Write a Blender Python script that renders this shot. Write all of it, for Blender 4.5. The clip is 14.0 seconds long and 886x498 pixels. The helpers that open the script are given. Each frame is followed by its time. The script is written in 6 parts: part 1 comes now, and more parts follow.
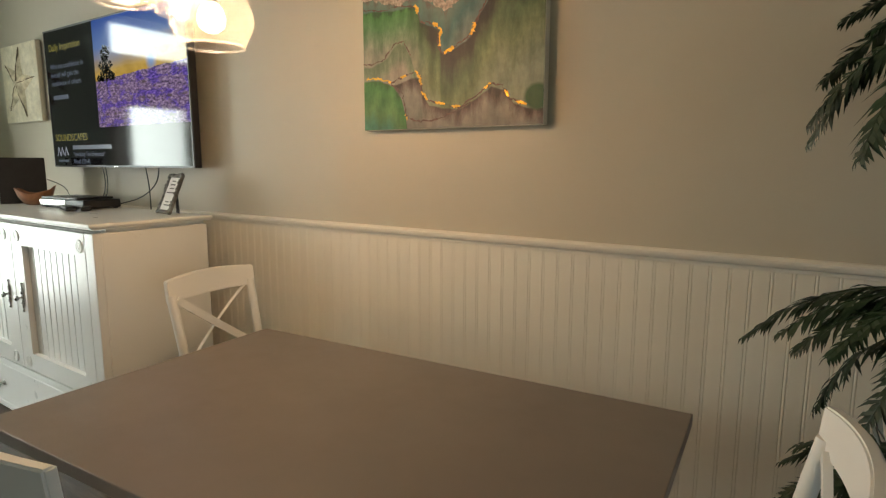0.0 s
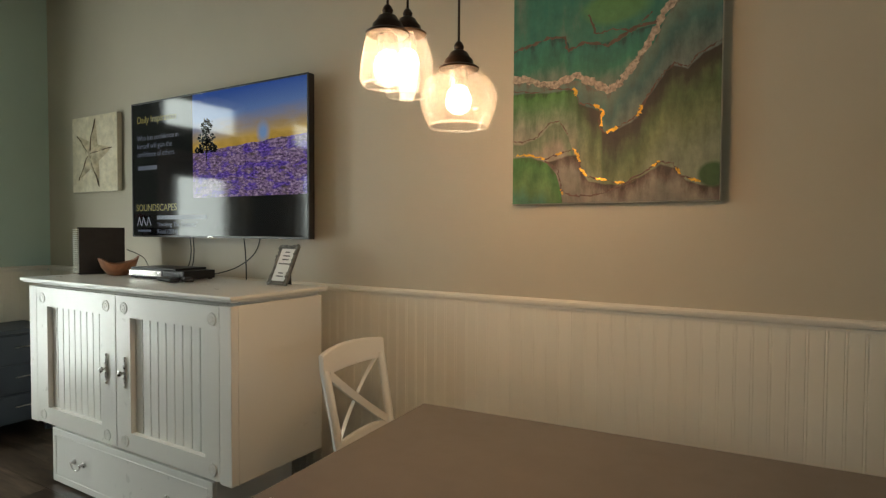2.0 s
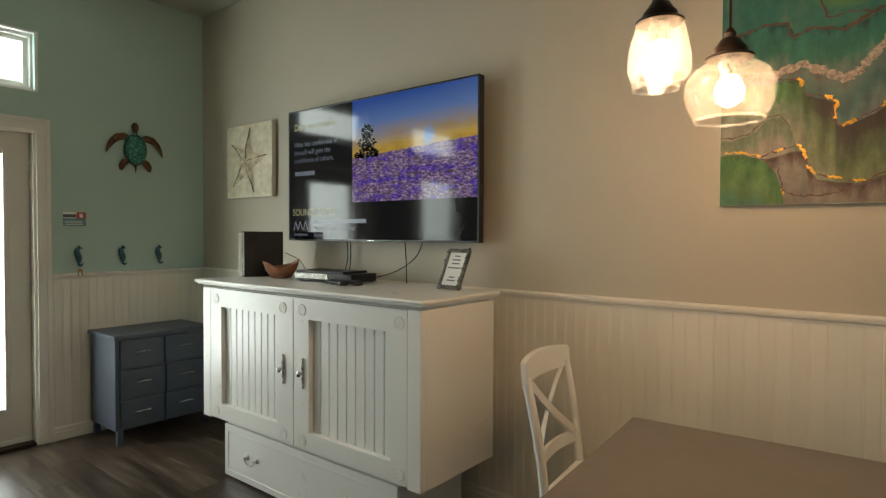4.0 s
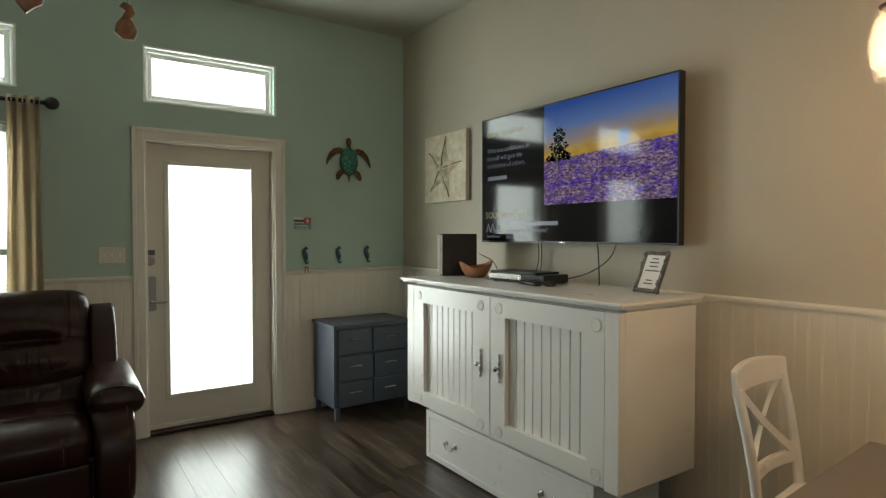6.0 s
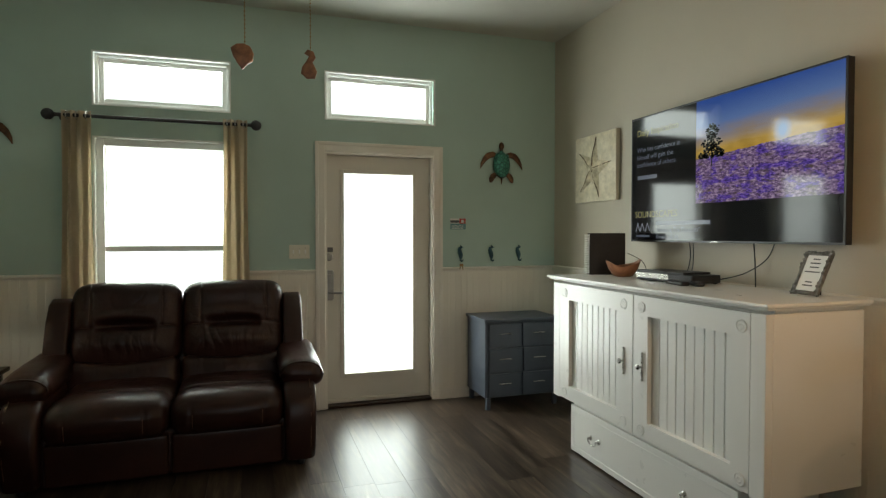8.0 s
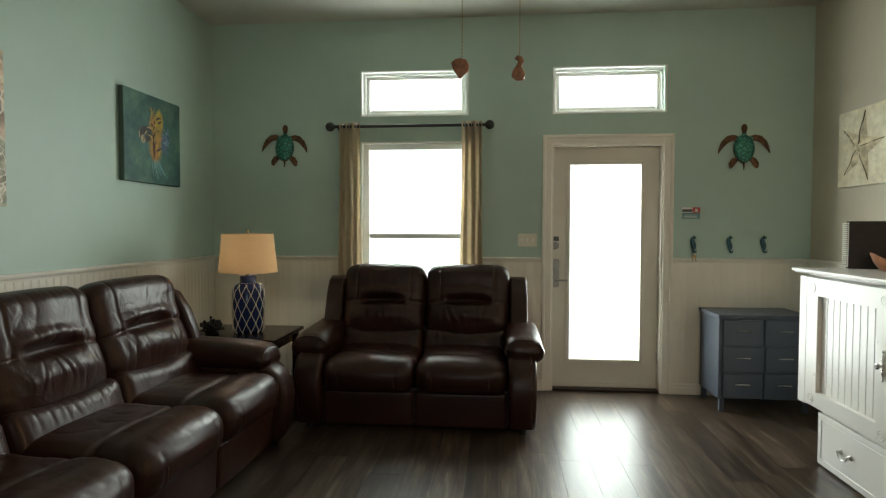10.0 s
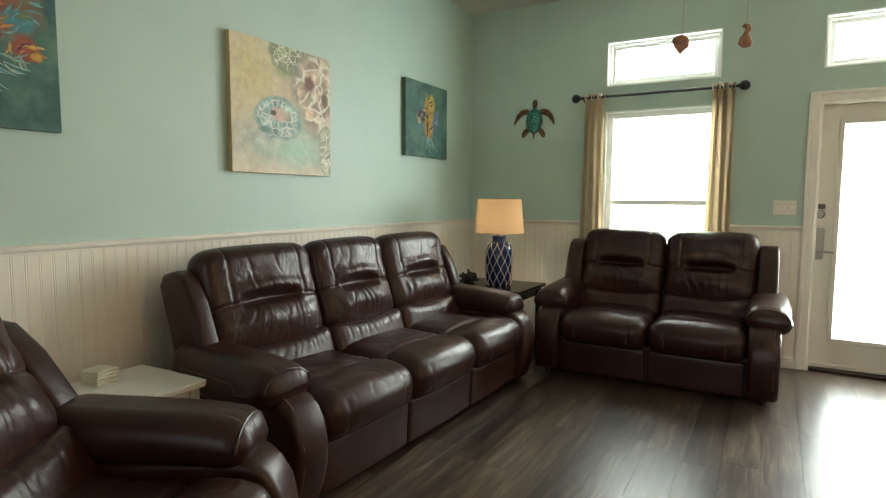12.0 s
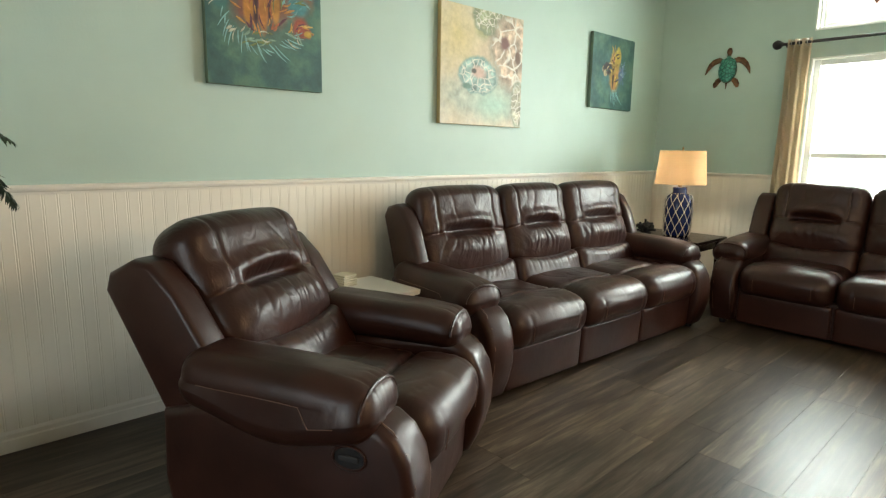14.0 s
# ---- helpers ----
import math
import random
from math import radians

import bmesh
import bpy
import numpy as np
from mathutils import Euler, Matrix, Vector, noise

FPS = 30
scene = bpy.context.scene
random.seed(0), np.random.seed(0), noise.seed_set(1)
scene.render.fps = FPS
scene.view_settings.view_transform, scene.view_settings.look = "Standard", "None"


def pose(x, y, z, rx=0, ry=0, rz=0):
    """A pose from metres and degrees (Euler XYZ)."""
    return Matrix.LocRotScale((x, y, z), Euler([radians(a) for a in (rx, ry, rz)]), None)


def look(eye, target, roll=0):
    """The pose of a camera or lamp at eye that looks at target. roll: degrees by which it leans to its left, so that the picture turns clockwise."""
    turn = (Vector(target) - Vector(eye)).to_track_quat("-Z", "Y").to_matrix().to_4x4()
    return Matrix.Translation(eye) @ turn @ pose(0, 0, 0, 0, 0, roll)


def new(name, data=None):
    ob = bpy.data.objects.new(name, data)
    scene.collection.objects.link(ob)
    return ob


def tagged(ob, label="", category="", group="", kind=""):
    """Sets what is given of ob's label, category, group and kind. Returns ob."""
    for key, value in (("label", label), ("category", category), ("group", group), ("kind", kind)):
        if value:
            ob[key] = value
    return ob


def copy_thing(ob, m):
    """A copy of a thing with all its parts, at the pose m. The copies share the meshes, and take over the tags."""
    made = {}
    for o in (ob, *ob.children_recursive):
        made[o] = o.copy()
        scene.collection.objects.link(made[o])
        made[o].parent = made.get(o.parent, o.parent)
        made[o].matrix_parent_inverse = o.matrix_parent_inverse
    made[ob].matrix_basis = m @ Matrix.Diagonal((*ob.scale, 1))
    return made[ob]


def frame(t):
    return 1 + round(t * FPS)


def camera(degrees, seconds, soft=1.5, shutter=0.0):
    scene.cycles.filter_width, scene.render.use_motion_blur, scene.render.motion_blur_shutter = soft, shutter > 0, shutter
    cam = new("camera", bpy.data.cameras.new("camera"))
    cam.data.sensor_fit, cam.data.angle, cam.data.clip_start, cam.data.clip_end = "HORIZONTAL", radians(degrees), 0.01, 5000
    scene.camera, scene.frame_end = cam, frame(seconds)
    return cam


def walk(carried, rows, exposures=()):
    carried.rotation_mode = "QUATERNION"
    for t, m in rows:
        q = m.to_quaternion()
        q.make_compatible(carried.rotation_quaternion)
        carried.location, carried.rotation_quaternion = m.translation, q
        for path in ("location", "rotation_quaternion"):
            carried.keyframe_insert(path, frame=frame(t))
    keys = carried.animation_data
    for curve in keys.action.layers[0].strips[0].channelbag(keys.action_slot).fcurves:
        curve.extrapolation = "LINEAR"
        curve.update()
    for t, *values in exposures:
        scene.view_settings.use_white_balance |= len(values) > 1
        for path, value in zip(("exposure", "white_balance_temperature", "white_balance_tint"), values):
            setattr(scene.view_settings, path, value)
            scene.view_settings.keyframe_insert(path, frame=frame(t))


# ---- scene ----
cam = camera(75.1, 14.0, 1.3)
PATH = [
    (0, (5.571, 3.205, 1.412), (4.472, 4.849, 1.115), 0.1),
    (0.5, (5.45, 3.154, 1.44), (4.368, 4.823, 1.237), 0.3),
    (1, (5.312, 3.08, 1.444), (4.246, 4.767, 1.311), 0.2),
    (1.5, (5.125, 2.93, 1.439), (4.075, 4.631, 1.358), 0.3),
    (2, (4.952, 2.793, 1.428), (3.927, 4.51, 1.365), 0.3),
    (4.5, (4.483, 2.552, 1.422), (3.133, 4.027, 1.373), 0.2),
    (5, (4.493, 2.507, 1.432), (3.026, 3.866, 1.38), 0.1),
    (5.5, (4.502, 2.471, 1.441), (2.936, 3.713, 1.386), 0.0),
    (6, (4.515, 2.451, 1.438), (2.862, 3.576, 1.385), -0.0),
    (6.5, (4.547, 2.458, 1.431), (2.818, 3.463, 1.384), 0.1),
    (7, (4.613, 2.44, 1.432), (2.824, 3.332, 1.382), 0.0),
    (9.5, (4.916, 2.454, 1.404), (2.918, 2.511, 1.346), 0.2),
    (10, (4.974, 2.535, 1.389), (2.984, 2.349, 1.318), 0.1),
    (10.5, (5.029, 2.582, 1.372), (3.081, 2.137, 1.282), 0.2),
    (11, (5.096, 2.617, 1.363), (3.218, 1.938, 1.247), 0.3),
    (11.5, (5.232, 2.659, 1.353), (3.424, 1.816, 1.211), 0.3),
    (12, (5.348, 2.732, 1.353), (3.622, 1.738, 1.177), 0.3),
    (12.5, (5.41, 2.772, 1.342), (3.756, 1.668, 1.131), 0.4),
    (13, (5.484, 2.812, 1.32), (3.921, 1.587, 1.076), 0.4),
    (13.5, (5.617, 2.889, 1.299), (4.167, 1.542, 1.016), 0.6),
    (14, (5.76, 2.961, 1.314), (4.414, 1.52, 0.978), 0.9),
]
EXPOSURES = [(0.0, -0.16), (1.0, -0.50), (2.0, -0.60), (4.5, -0.50), (5.5, -0.60), (7.0, -0.52), (9.5, -0.36), (10.5, -0.04), (11.0, 0.18), (12.0, 0.62), (13.0, 1.0), (14.0, 1.2)]
walk(cam, [(t, look(eye, target, roll)) for t, eye, target, roll in PATH], EXPOSURES)

# ---- world and light ----
W, EAST, TOP = 5.09, 8.6, 3.19   # room width (y), length (x), ceiling height
world = bpy.data.worlds.new("sky")
scene.world = world
world.use_nodes = True
wn = world.node_tree
sky = wn.nodes.new("ShaderNodeTexSky")
sky.sky_type = "NISHITA"
sky.sun_disc = False
sky.sun_elevation, sky.sun_rotation = radians(55), radians(120)
wn.links.new(sky.outputs[0], wn.nodes["Background"].inputs[0])
wn.nodes["Background"].inputs[1].default_value = 0.1


def area_light(name, x, y, z, wide, high, power, color, turn):
    d = bpy.data.lights.new(name, "AREA")
    d.shape, d.size, d.size_y, d.energy, d.color = "RECTANGLE", wide, high, power, color
    ob = new(name, d)
    ob.matrix_world = pose(x, y, z, 90, 0, turn)
    d.spread = radians(176)
    return ob


DAY = (0.955, 1.0, 0.945)
BULB_POWER = 8.6
SKY_POWER = 56          # watts for each square metre of opening
area_light("daylight_window", -0.17, 1.82, 1.49, 0.92, 1.30, SKY_POWER * 0.92 * 1.30, DAY, -90)
area_light("daylight_door", -0.17, 3.455, 1.10, 0.62, 1.70, SKY_POWER * 0.62 * 1.70, DAY, -90)
area_light("daylight_transom", -0.17, 1.82, 2.555, 0.93, 0.39, SKY_POWER * 0.93 * 0.39, DAY, -90)
area_light("daylight_transom", -0.17, 3.468, 2.555, 0.93, 0.39, SKY_POWER * 0.93 * 0.39, DAY, -90)
# fill lamp behind an invented east window, raises the room's ambient light
area_light("fill_light_east", EAST + 0.17, 2.6, 1.35, 1.7, 1.7, 18, (0.90, 0.97, 1.0), 90)


def backdrop():
    """Overcast brightness outside the openings."""
    m = bpy.data.materials.new("hazy_sky")
    m.use_nodes = True
    t = m.node_tree
    e = t.nodes.new("ShaderNodeEmission")
    e.inputs[0].default_value, e.inputs[1].default_value = (0.95, 0.98, 1.0, 1), 2.0
    t.links.new(e.outputs[0], t.nodes["Material Output"].inputs[0])
    me = bpy.data.meshes.new("backdrop")
    me.from_pydata([(-1.2, -3, -1), (-1.2, 8, -1), (-1.2, 8, 6), (-1.2, -3, 6)], [], [(0, 1, 2, 3)])
    me.materials.append(m)
    tagged(new("backdrop", me), "bright hazy sky outside the windows", "backdrop", kind="structure")


backdrop()


def bulb_light(x, y, z, power, radius=0.028, color=(1.0, 0.56, 0.26)):
    d = bpy.data.lights.new("bulb_light", "POINT")
    d.energy, d.color, d.shadow_soft_size = power, color, radius
    ob = new("bulb_light", d)
    ob.location = (x, y, z)
    return ob


# ---- materials ----
def tree(name):
    m = bpy.data.materials.new(name)
    m.use_nodes = True
    t = m.node_tree
    return m, t, t.nodes["Principled BSDF"]


def node(t, kind, **inputs):
    n = t.nodes.new(kind)
    for key, value in inputs.items():
        n.inputs[key.replace("_", " ")].default_value = value
    return n


def ramp(t, fac, stops):
    n = t.nodes.new("ShaderNodeValToRGB")
    e = n.color_ramp.elements
    while len(e) < len(stops):
        e.new(0.5)
    for k, (p, c) in zip(e, stops):
        k.position, k.color = p, (*c[:3], 1)
    t.links.new(fac, n.inputs[0])
    return n.outputs[0]


def mixed(t, kind, fac, a, b):
    n = t.nodes.new("ShaderNodeMix")
    n.data_type, n.blend_type = "RGBA", kind
    for socket, v in ((n.inputs[0], fac), (n.inputs[6], a), (n.inputs[7], b)):
        if hasattr(v, "is_output"):
            t.links.new(v, socket)
        else:
            socket.default_value = v if isinstance(v, (int, float)) else (*v[:3], 1)
    return n.outputs[2]


def coords(t, scale=(1, 1, 1), shift=None):
    c = t.nodes.new("ShaderNodeTexCoord")
    m = t.nodes.new("ShaderNodeMapping")
    m.inputs["Scale"].default_value = scale
    t.links.new(c.outputs["Object"], m.inputs[0])
    if shift:
        t.links.new(shift, m.inputs["Location"])
    return m.outputs[0]


def noisy(t, vec, scale, detail=4, rough=0.55):
    n = node(t, "ShaderNodeTexNoise", Scale=scale, Detail=detail, Roughness=rough)
    t.links.new(vec, n.inputs["Vector"])
    return n.outputs["Fac"]


def bumped(t, b, height, strength, distance=0.002):
    n = node(t, "ShaderNodeBump", Strength=strength, Distance=distance)
    t.links.new(height, n.inputs["Height"])
    t.links.new(n.outputs[0], b.inputs["Normal"])


def surf(name, col, rough=0.5, metal=0.0, var=0.08, scale=6, bump=0.15, fine=150, coat=0.0, spread=0.0, stretch=(1, 1, 1)):
    """A plain surface with variation of tone, of gloss and fine relief; spread: difference from piece to piece."""
    m, t, b = tree(name)
    v = coords(t, stretch)
    big = noisy(t, v, scale)
    lo, hi = [max(0, c * (1 - var)) for c in col], [min(1, c * (1 + var)) for c in col]
    out = ramp(t, big, [(0.3, lo), (0.7, hi)])
    if spread:
        info = t.nodes.new("ShaderNodeObjectInfo")
        tone = ramp(t, info.outputs["Random"], [(0, [1 - spread] * 3), (1, [1] * 3)])
        out = mixed(t, "MULTIPLY", 1.0, out, tone)
    t.links.new(out, b.inputs["Base Color"])
    r = node(t, "ShaderNodeMapRange")
    t.links.new(noisy(t, v, scale * 5), r.inputs[0])
    r.inputs[3].default_value, r.inputs[4].default_value = max(0.02, rough - 0.07), min(1, rough + 0.07)
    t.links.new(r.outputs[0], b.inputs["Roughness"])
    b.inputs["Metallic"].default_value = metal
    b.inputs["Coat Weight"].default_value = coat
    b.inputs["Coat Roughness"].default_value = 0.12
    if bump:
        bumped(t, b, noisy(t, v, fine, 3), bump)
    return m


def glow(name, col, strength, rough=0.25):
    m, t, b = tree(name)
    b.inputs["Base Color"].default_value = (0.01, 0.01, 0.01, 1)
    b.inputs["Roughness"].default_value = rough
    b.inputs["Emission Color"].default_value = (*col, 1)
    b.inputs["Emission Strength"].default_value = strength
    return m


def clear(name, tint=(1, 1, 1), gloss=0.12, rough=0.03):
    m, t, b = tree(name)
    tr, gl, mx = t.nodes.new("ShaderNodeBsdfTransparent"), t.nodes.new("ShaderNodeBsdfGlossy"), t.nodes.new("ShaderNodeMixShader")
    tr.inputs[0].default_value = (*tint, 1)
    gl.inputs["Roughness"].default_value = rough
    mx.inputs[0].default_value = gloss
    t.links.new(tr.outputs[0], mx.inputs[1])
    t.links.new(gl.outputs[0], mx.inputs[2])
    t.links.new(mx.outputs[0], t.nodes["Material Output"].inputs[0])
    return m


def see_through_cloth(name, col, amount):
    m, t, b = tree(name)
    v = coords(t, (1, 1, 1))
    w1 = node(t, "ShaderNodeTexWave", Scale=160.0, Distortion=1.5, Detail=2.0)
    t.links.new(v, w1.inputs["Vector"])
    c = ramp(t, w1.outputs["Fac"], [(0.2, [k * 0.92 for k in col]), (0.8, col)])
    df, tl, mx = t.nodes.new("ShaderNodeBsdfDiffuse"), t.nodes.new("ShaderNodeBsdfTranslucent"), t.nodes.new("ShaderNodeMixShader")
    t.links.new(c, df.inputs[0])
    t.links.new(c, tl.inputs[0])
    mx.inputs[0].default_value = amount
    t.links.new(df.outputs[0], mx.inputs[1])
    t.links.new(tl.outputs[0], mx.inputs[2])
    t.links.new(mx.outputs[0], t.nodes["Material Output"].inputs[0])
    return m


def floor_material():
    m, t, b = tree("floor_planks")
    info = t.nodes.new("ShaderNodeObjectInfo")
    jump = node(t, "ShaderNodeVectorMath")
    jump.operation = "SCALE"
    jump.inputs[0].default_value = (7.0, 3.0, 5.0)
    t.links.new(info.outputs["Random"], jump.inputs["Scale"])
    v = coords(t, (0.9, 10, 1), jump.outputs[0])
    swirl = node(t, "ShaderNodeTexNoise", Scale=2.4, Detail=8.0, Roughness=0.62, Distortion=0.35)
    t.links.new(v, swirl.inputs["Vector"])
    grain = swirl.outputs["Fac"]
    c = ramp(t, grain, [(0.30, (0.024, 0.017, 0.012)), (0.44, (0.046, 0.034, 0.025)), (0.56, (0.084, 0.064, 0.047)), (0.72, (0.165, 0.132, 0.100))])
    fine = noisy(t, coords(t, (3, 90, 1), jump.outputs[0]), 3, 3)
    c = mixed(t, "MULTIPLY", 0.75, c, ramp(t, fine, [(0.35, (0.66, 0.64, 0.62)), (0.6, (1, 1, 1))]))
    tone = ramp(t, info.outputs["Random"], [(0, (0.66, 0.64, 0.62)), (0.5, (0.92, 0.90, 0.87)), (1, (1.34, 1.30, 1.24))])
    c = mixed(t, "MULTIPLY", 1.0, c, tone)
    t.links.new(c, b.inputs["Base Color"])
    r = node(t, "ShaderNodeMapRange")
    t.links.new(grain, r.inputs[0])
    r.inputs[1].default_value, r.inputs[2].default_value = 0.3, 0.7
    r.inputs[3].default_value, r.inputs[4].default_value = 0.28, 0.38
    t.links.new(r.outputs[0], b.inputs["Roughness"])
    b.inputs["Specular IOR Level"].default_value = 0.28
    bumped(t, b, fine, 0.22, 0.001)
    return m


def leather_material(name="brown_leather", creased=False):
    m, t, b = tree(name)
    v = coords(t)
    big = noisy(t, v, 5, 5)
    c = ramp(t, big, [(0.3, (0.0215, 0.0078, 0.0053)), (0.7, (0.040, 0.0144, 0.0095))])
    t.links.new(c, b.inputs["Base Color"])
    r = node(t, "ShaderNodeMapRange")
    t.links.new(noisy(t, v, 14), r.inputs[0])
    r.inputs[3].default_value, r.inputs[4].default_value = 0.28, 0.40
    b.inputs["Specular IOR Level"].default_value = 0.36
    t.links.new(r.outputs[0], b.inputs["Roughness"])
    vo = node(t, "ShaderNodeTexVoronoi", Scale=260.0)
    t.links.new(v, vo.inputs["Vector"])
    wr = noisy(t, coords(t, (1.6, 1.5, 1.2)), 9, 4, 0.6)
    b1 = node(t, "ShaderNodeBump", Strength=0.10, Distance=0.001)
    t.links.new(vo.outputs["Distance"], b1.inputs["Height"])
    b2 = node(t, "ShaderNodeBump", Strength=0.13, Distance=0.012)
    t.links.new(wr, b2.inputs["Height"])
    t.links.new(b1.outputs[0], b2.inputs["Normal"])
    last = b2
    if creased:   # gathered folds that run down the cushion
        warp = node(t, "ShaderNodeTexNoise", Scale=3.0, Detail=3.0, Distortion=1.2)
        t.links.new(coords(t, (4.0, 1, 2.6)), warp.inputs["Vector"])
        ridge = ramp(t, warp.outputs["Fac"], [(0.36, (0, 0, 0)), (0.50, (1, 1, 1)), (0.64, (0, 0, 0))])
        last = node(t, "ShaderNodeBump", Strength=0.11, Distance=0.010)
        t.links.new(ridge, last.inputs["Height"])
        t.links.new(b2.outputs[0], last.inputs["Normal"])
    t.links.new(last.outputs[0], b.inputs["Normal"])
    return m


MAT_AQUA = surf("aqua_wall_paint", (0.425, 0.56, 0.495), 0.55, var=0.03, scale=2, bump=0.25, fine=90)
MAT_BEIGE = surf("beige_wall_paint", (0.48, 0.44, 0.345), 0.55, var=0.03, scale=2, bump=0.25, fine=90)
MAT_CEIL = surf("ceiling_paint", (0.50, 0.50, 0.44), 0.8, var=0.03, scale=3, bump=0.4, fine=70)
MAT_WAINSCOT = surf("cream_beadboard", (0.80, 0.76, 0.655), 0.42, var=0.03, scale=3, bump=0.06, fine=60, spread=0.04)
MAT_TRIM = surf("cream_trim", (0.77, 0.735, 0.65), 0.38, var=0.03, scale=4, bump=0.05, fine=60)
MAT_WHITE = surf("white_enamel", (0.80, 0.795, 0.75), 0.30, var=0.012, scale=2, bump=0.0)
MAT_VINYL = surf("white_window_vinyl", (0.80, 0.82, 0.78), 0.35, var=0.02)
MAT_DOOR = surf("door_paint", (0.66, 0.63, 0.55), 0.4, var=0.03, scale=3, bump=0.08, fine=80)
MAT_FLOOR = floor_material()
MAT_LEATHER = leather_material()
MAT_CREASED = leather_material("creased_leather", True)
MAT_STITCH = surf("pale_stitching", (0.13, 0.07, 0.045), 0.5, var=0.15, scale=60, bump=0)
MAT_BLACK = surf("black_plastic", (0.012, 0.012, 0.013), 0.35, var=0.2, scale=20, bump=0.1)
MAT_MATTE = surf("matte_black", (0.018, 0.017, 0.017), 0.6, var=0.2, scale=20)
MAT_NICKEL = surf("satin_nickel", (0.55, 0.54, 0.51), 0.28, 1.0, var=0.06, scale=20, bump=0.05)
MAT_BRONZE = surf("oil_rubbed_bronze", (0.035, 0.022, 0.016), 0.38, 0.8, var=0.25, scale=30)
MAT_NAVY = surf("slate_blue_paint", (0.062, 0.078, 0.105), 0.42, var=0.08, scale=5, bump=0.1, fine=70)
MAT_TABLE = surf("brown_tabletop", (0.165, 0.140, 0.122), 0.38, var=0.07, scale=3, bump=0.06, fine=220)
MAT_ESPRESSO = surf("espresso_wood", (0.022, 0.012, 0.009), 0.22, var=0.25, scale=9, bump=0.08, stretch=(1, 8, 1))
MAT_CANVAS = surf("cream_canvas", (0.66, 0.62, 0.50), 0.8, var=0.05, scale=9, bump=0.4, fine=400)
MAT_CURTAIN = see_through_cloth("tan_curtain_cloth", (0.62, 0.53, 0.39), 0.09)
MAT_SHADE = see_through_cloth("burlap_shade", (0.56, 0.42, 0.25), 0.33)
MAT_BLIND = see_through_cloth("white_blind_slat", (0.85, 0.87, 0.85), 0.5)
MAT_PANE = clear("window_glass", (0.97, 1.0, 0.99), 0.08)
def seeded_glass():
    m, t, b = tree("seeded_lamp_glass")
    v = coords(t)
    tr, gl, tl = t.nodes.new("ShaderNodeBsdfTransparent"), t.nodes.new("ShaderNodeBsdfGlossy"), t.nodes.new("ShaderNodeBsdfTranslucent")
    gl.inputs["Roughness"].default_value = 0.1
    vo = node(t, "ShaderNodeTexVoronoi", Scale=90.0)
    t.links.new(v, vo.inputs["Vector"])
    amount = node(t, "ShaderNodeMapRange")
    t.links.new(vo.outputs["Distance"], amount.inputs[0])
    amount.inputs[3].default_value, amount.inputs[4].default_value = 0.11, 0.03
    m1, m2 = t.nodes.new("ShaderNodeMixShader"), t.nodes.new("ShaderNodeMixShader")
    t.links.new(amount.outputs[0], m1.inputs[0])
    t.links.new(tr.outputs[0], m1.inputs[1])
    t.links.new(tl.outputs[0], m1.inputs[2])
    m2.inputs[0].default_value = 0.10
    t.links.new(m1.outputs[0], m2.inputs[1])
    t.links.new(gl.outputs[0], m2.inputs[2])
    t.links.new(m2.outputs[0], t.nodes["Material Output"].inputs[0])
    return m


MAT_SEEDED = seeded_glass()
MAT_SCREEN = surf("dark_screen_glass", (0.008, 0.008, 0.010), 0.07, var=0.02, bump=0)
MAT_SCREEN.node_tree.nodes["Principled BSDF"].inputs["Specular IOR Level"].default_value = 0.28
MAT_BULB = glow("bulb_glow", (1.0, 0.78, 0.50), 30)
MAT_LEAF = surf("palm_leaf", (0.018, 0.044, 0.016), 0.45, var=0.35, scale=7, bump=0.1, spread=0.35)
MAT_BARK = surf("palm_bark", (0.06, 0.042, 0.028), 0.85, var=0.4, scale=25, bump=0.6, fine=60)
MAT_POT = surf("brown_ceramic", (0.08, 0.05, 0.035), 0.4, var=0.15)
MAT_BLUEGLASS = surf("cobalt_glass", (0.008, 0.018, 0.085), 0.12, var=0.15, bump=0)
MAT_ROPE = surf("white_rope", (0.62, 0.58, 0.50), 0.85, var=0.12, scale=60, bump=0.5, fine=300)
MAT_OLIVEWOOD = surf("carved_wood_bowl", (0.30, 0.13, 0.06), 0.4, var=0.45, scale=9, bump=0.1, stretch=(1, 4, 1))
MAT_PEWTER = surf("pewter_ornament", (0.19, 0.18, 0.16), 0.42, 0.9, var=0.4, scale=60, bump=0.6, fine=200)
MAT_PAPER = surf("printed_paper", (0.78, 0.78, 0.74), 0.7, var=0.02, bump=0)
MAT_INK = surf("dark_ink", (0.10, 0.10, 0.10), 0.7, bump=0)
MAT_PLATE = surf("ivory_plate", (0.70, 0.67, 0.55), 0.35, var=0.02, bump=0)
MAT_RED = surf("sign_red", (0.48, 0.07, 0.05), 0.5, bump=0)
MAT_TEAL = surf("sign_teal", (0.13, 0.26, 0.27), 0.5, bump=0)
MAT_SEAHORSE = surf("patina_blue_metal", (0.055, 0.135, 0.165), 0.45, 0.5, var=0.4, scale=40, bump=0.4, fine=150)
MAT_LOCK = surf("brushed_lock_metal", (0.30, 0.30, 0.29), 0.5, 0.6, var=0.1, scale=30)
MAT_BRASS = surf("worn_brass", (0.36, 0.24, 0.11), 0.4, 0.9, var=0.2, scale=40)
MAT_SHELLWOOD = surf("carved_shell", (0.26, 0.13, 0.07), 0.4, var=0.5, scale=40, bump=0.4, fine=120)
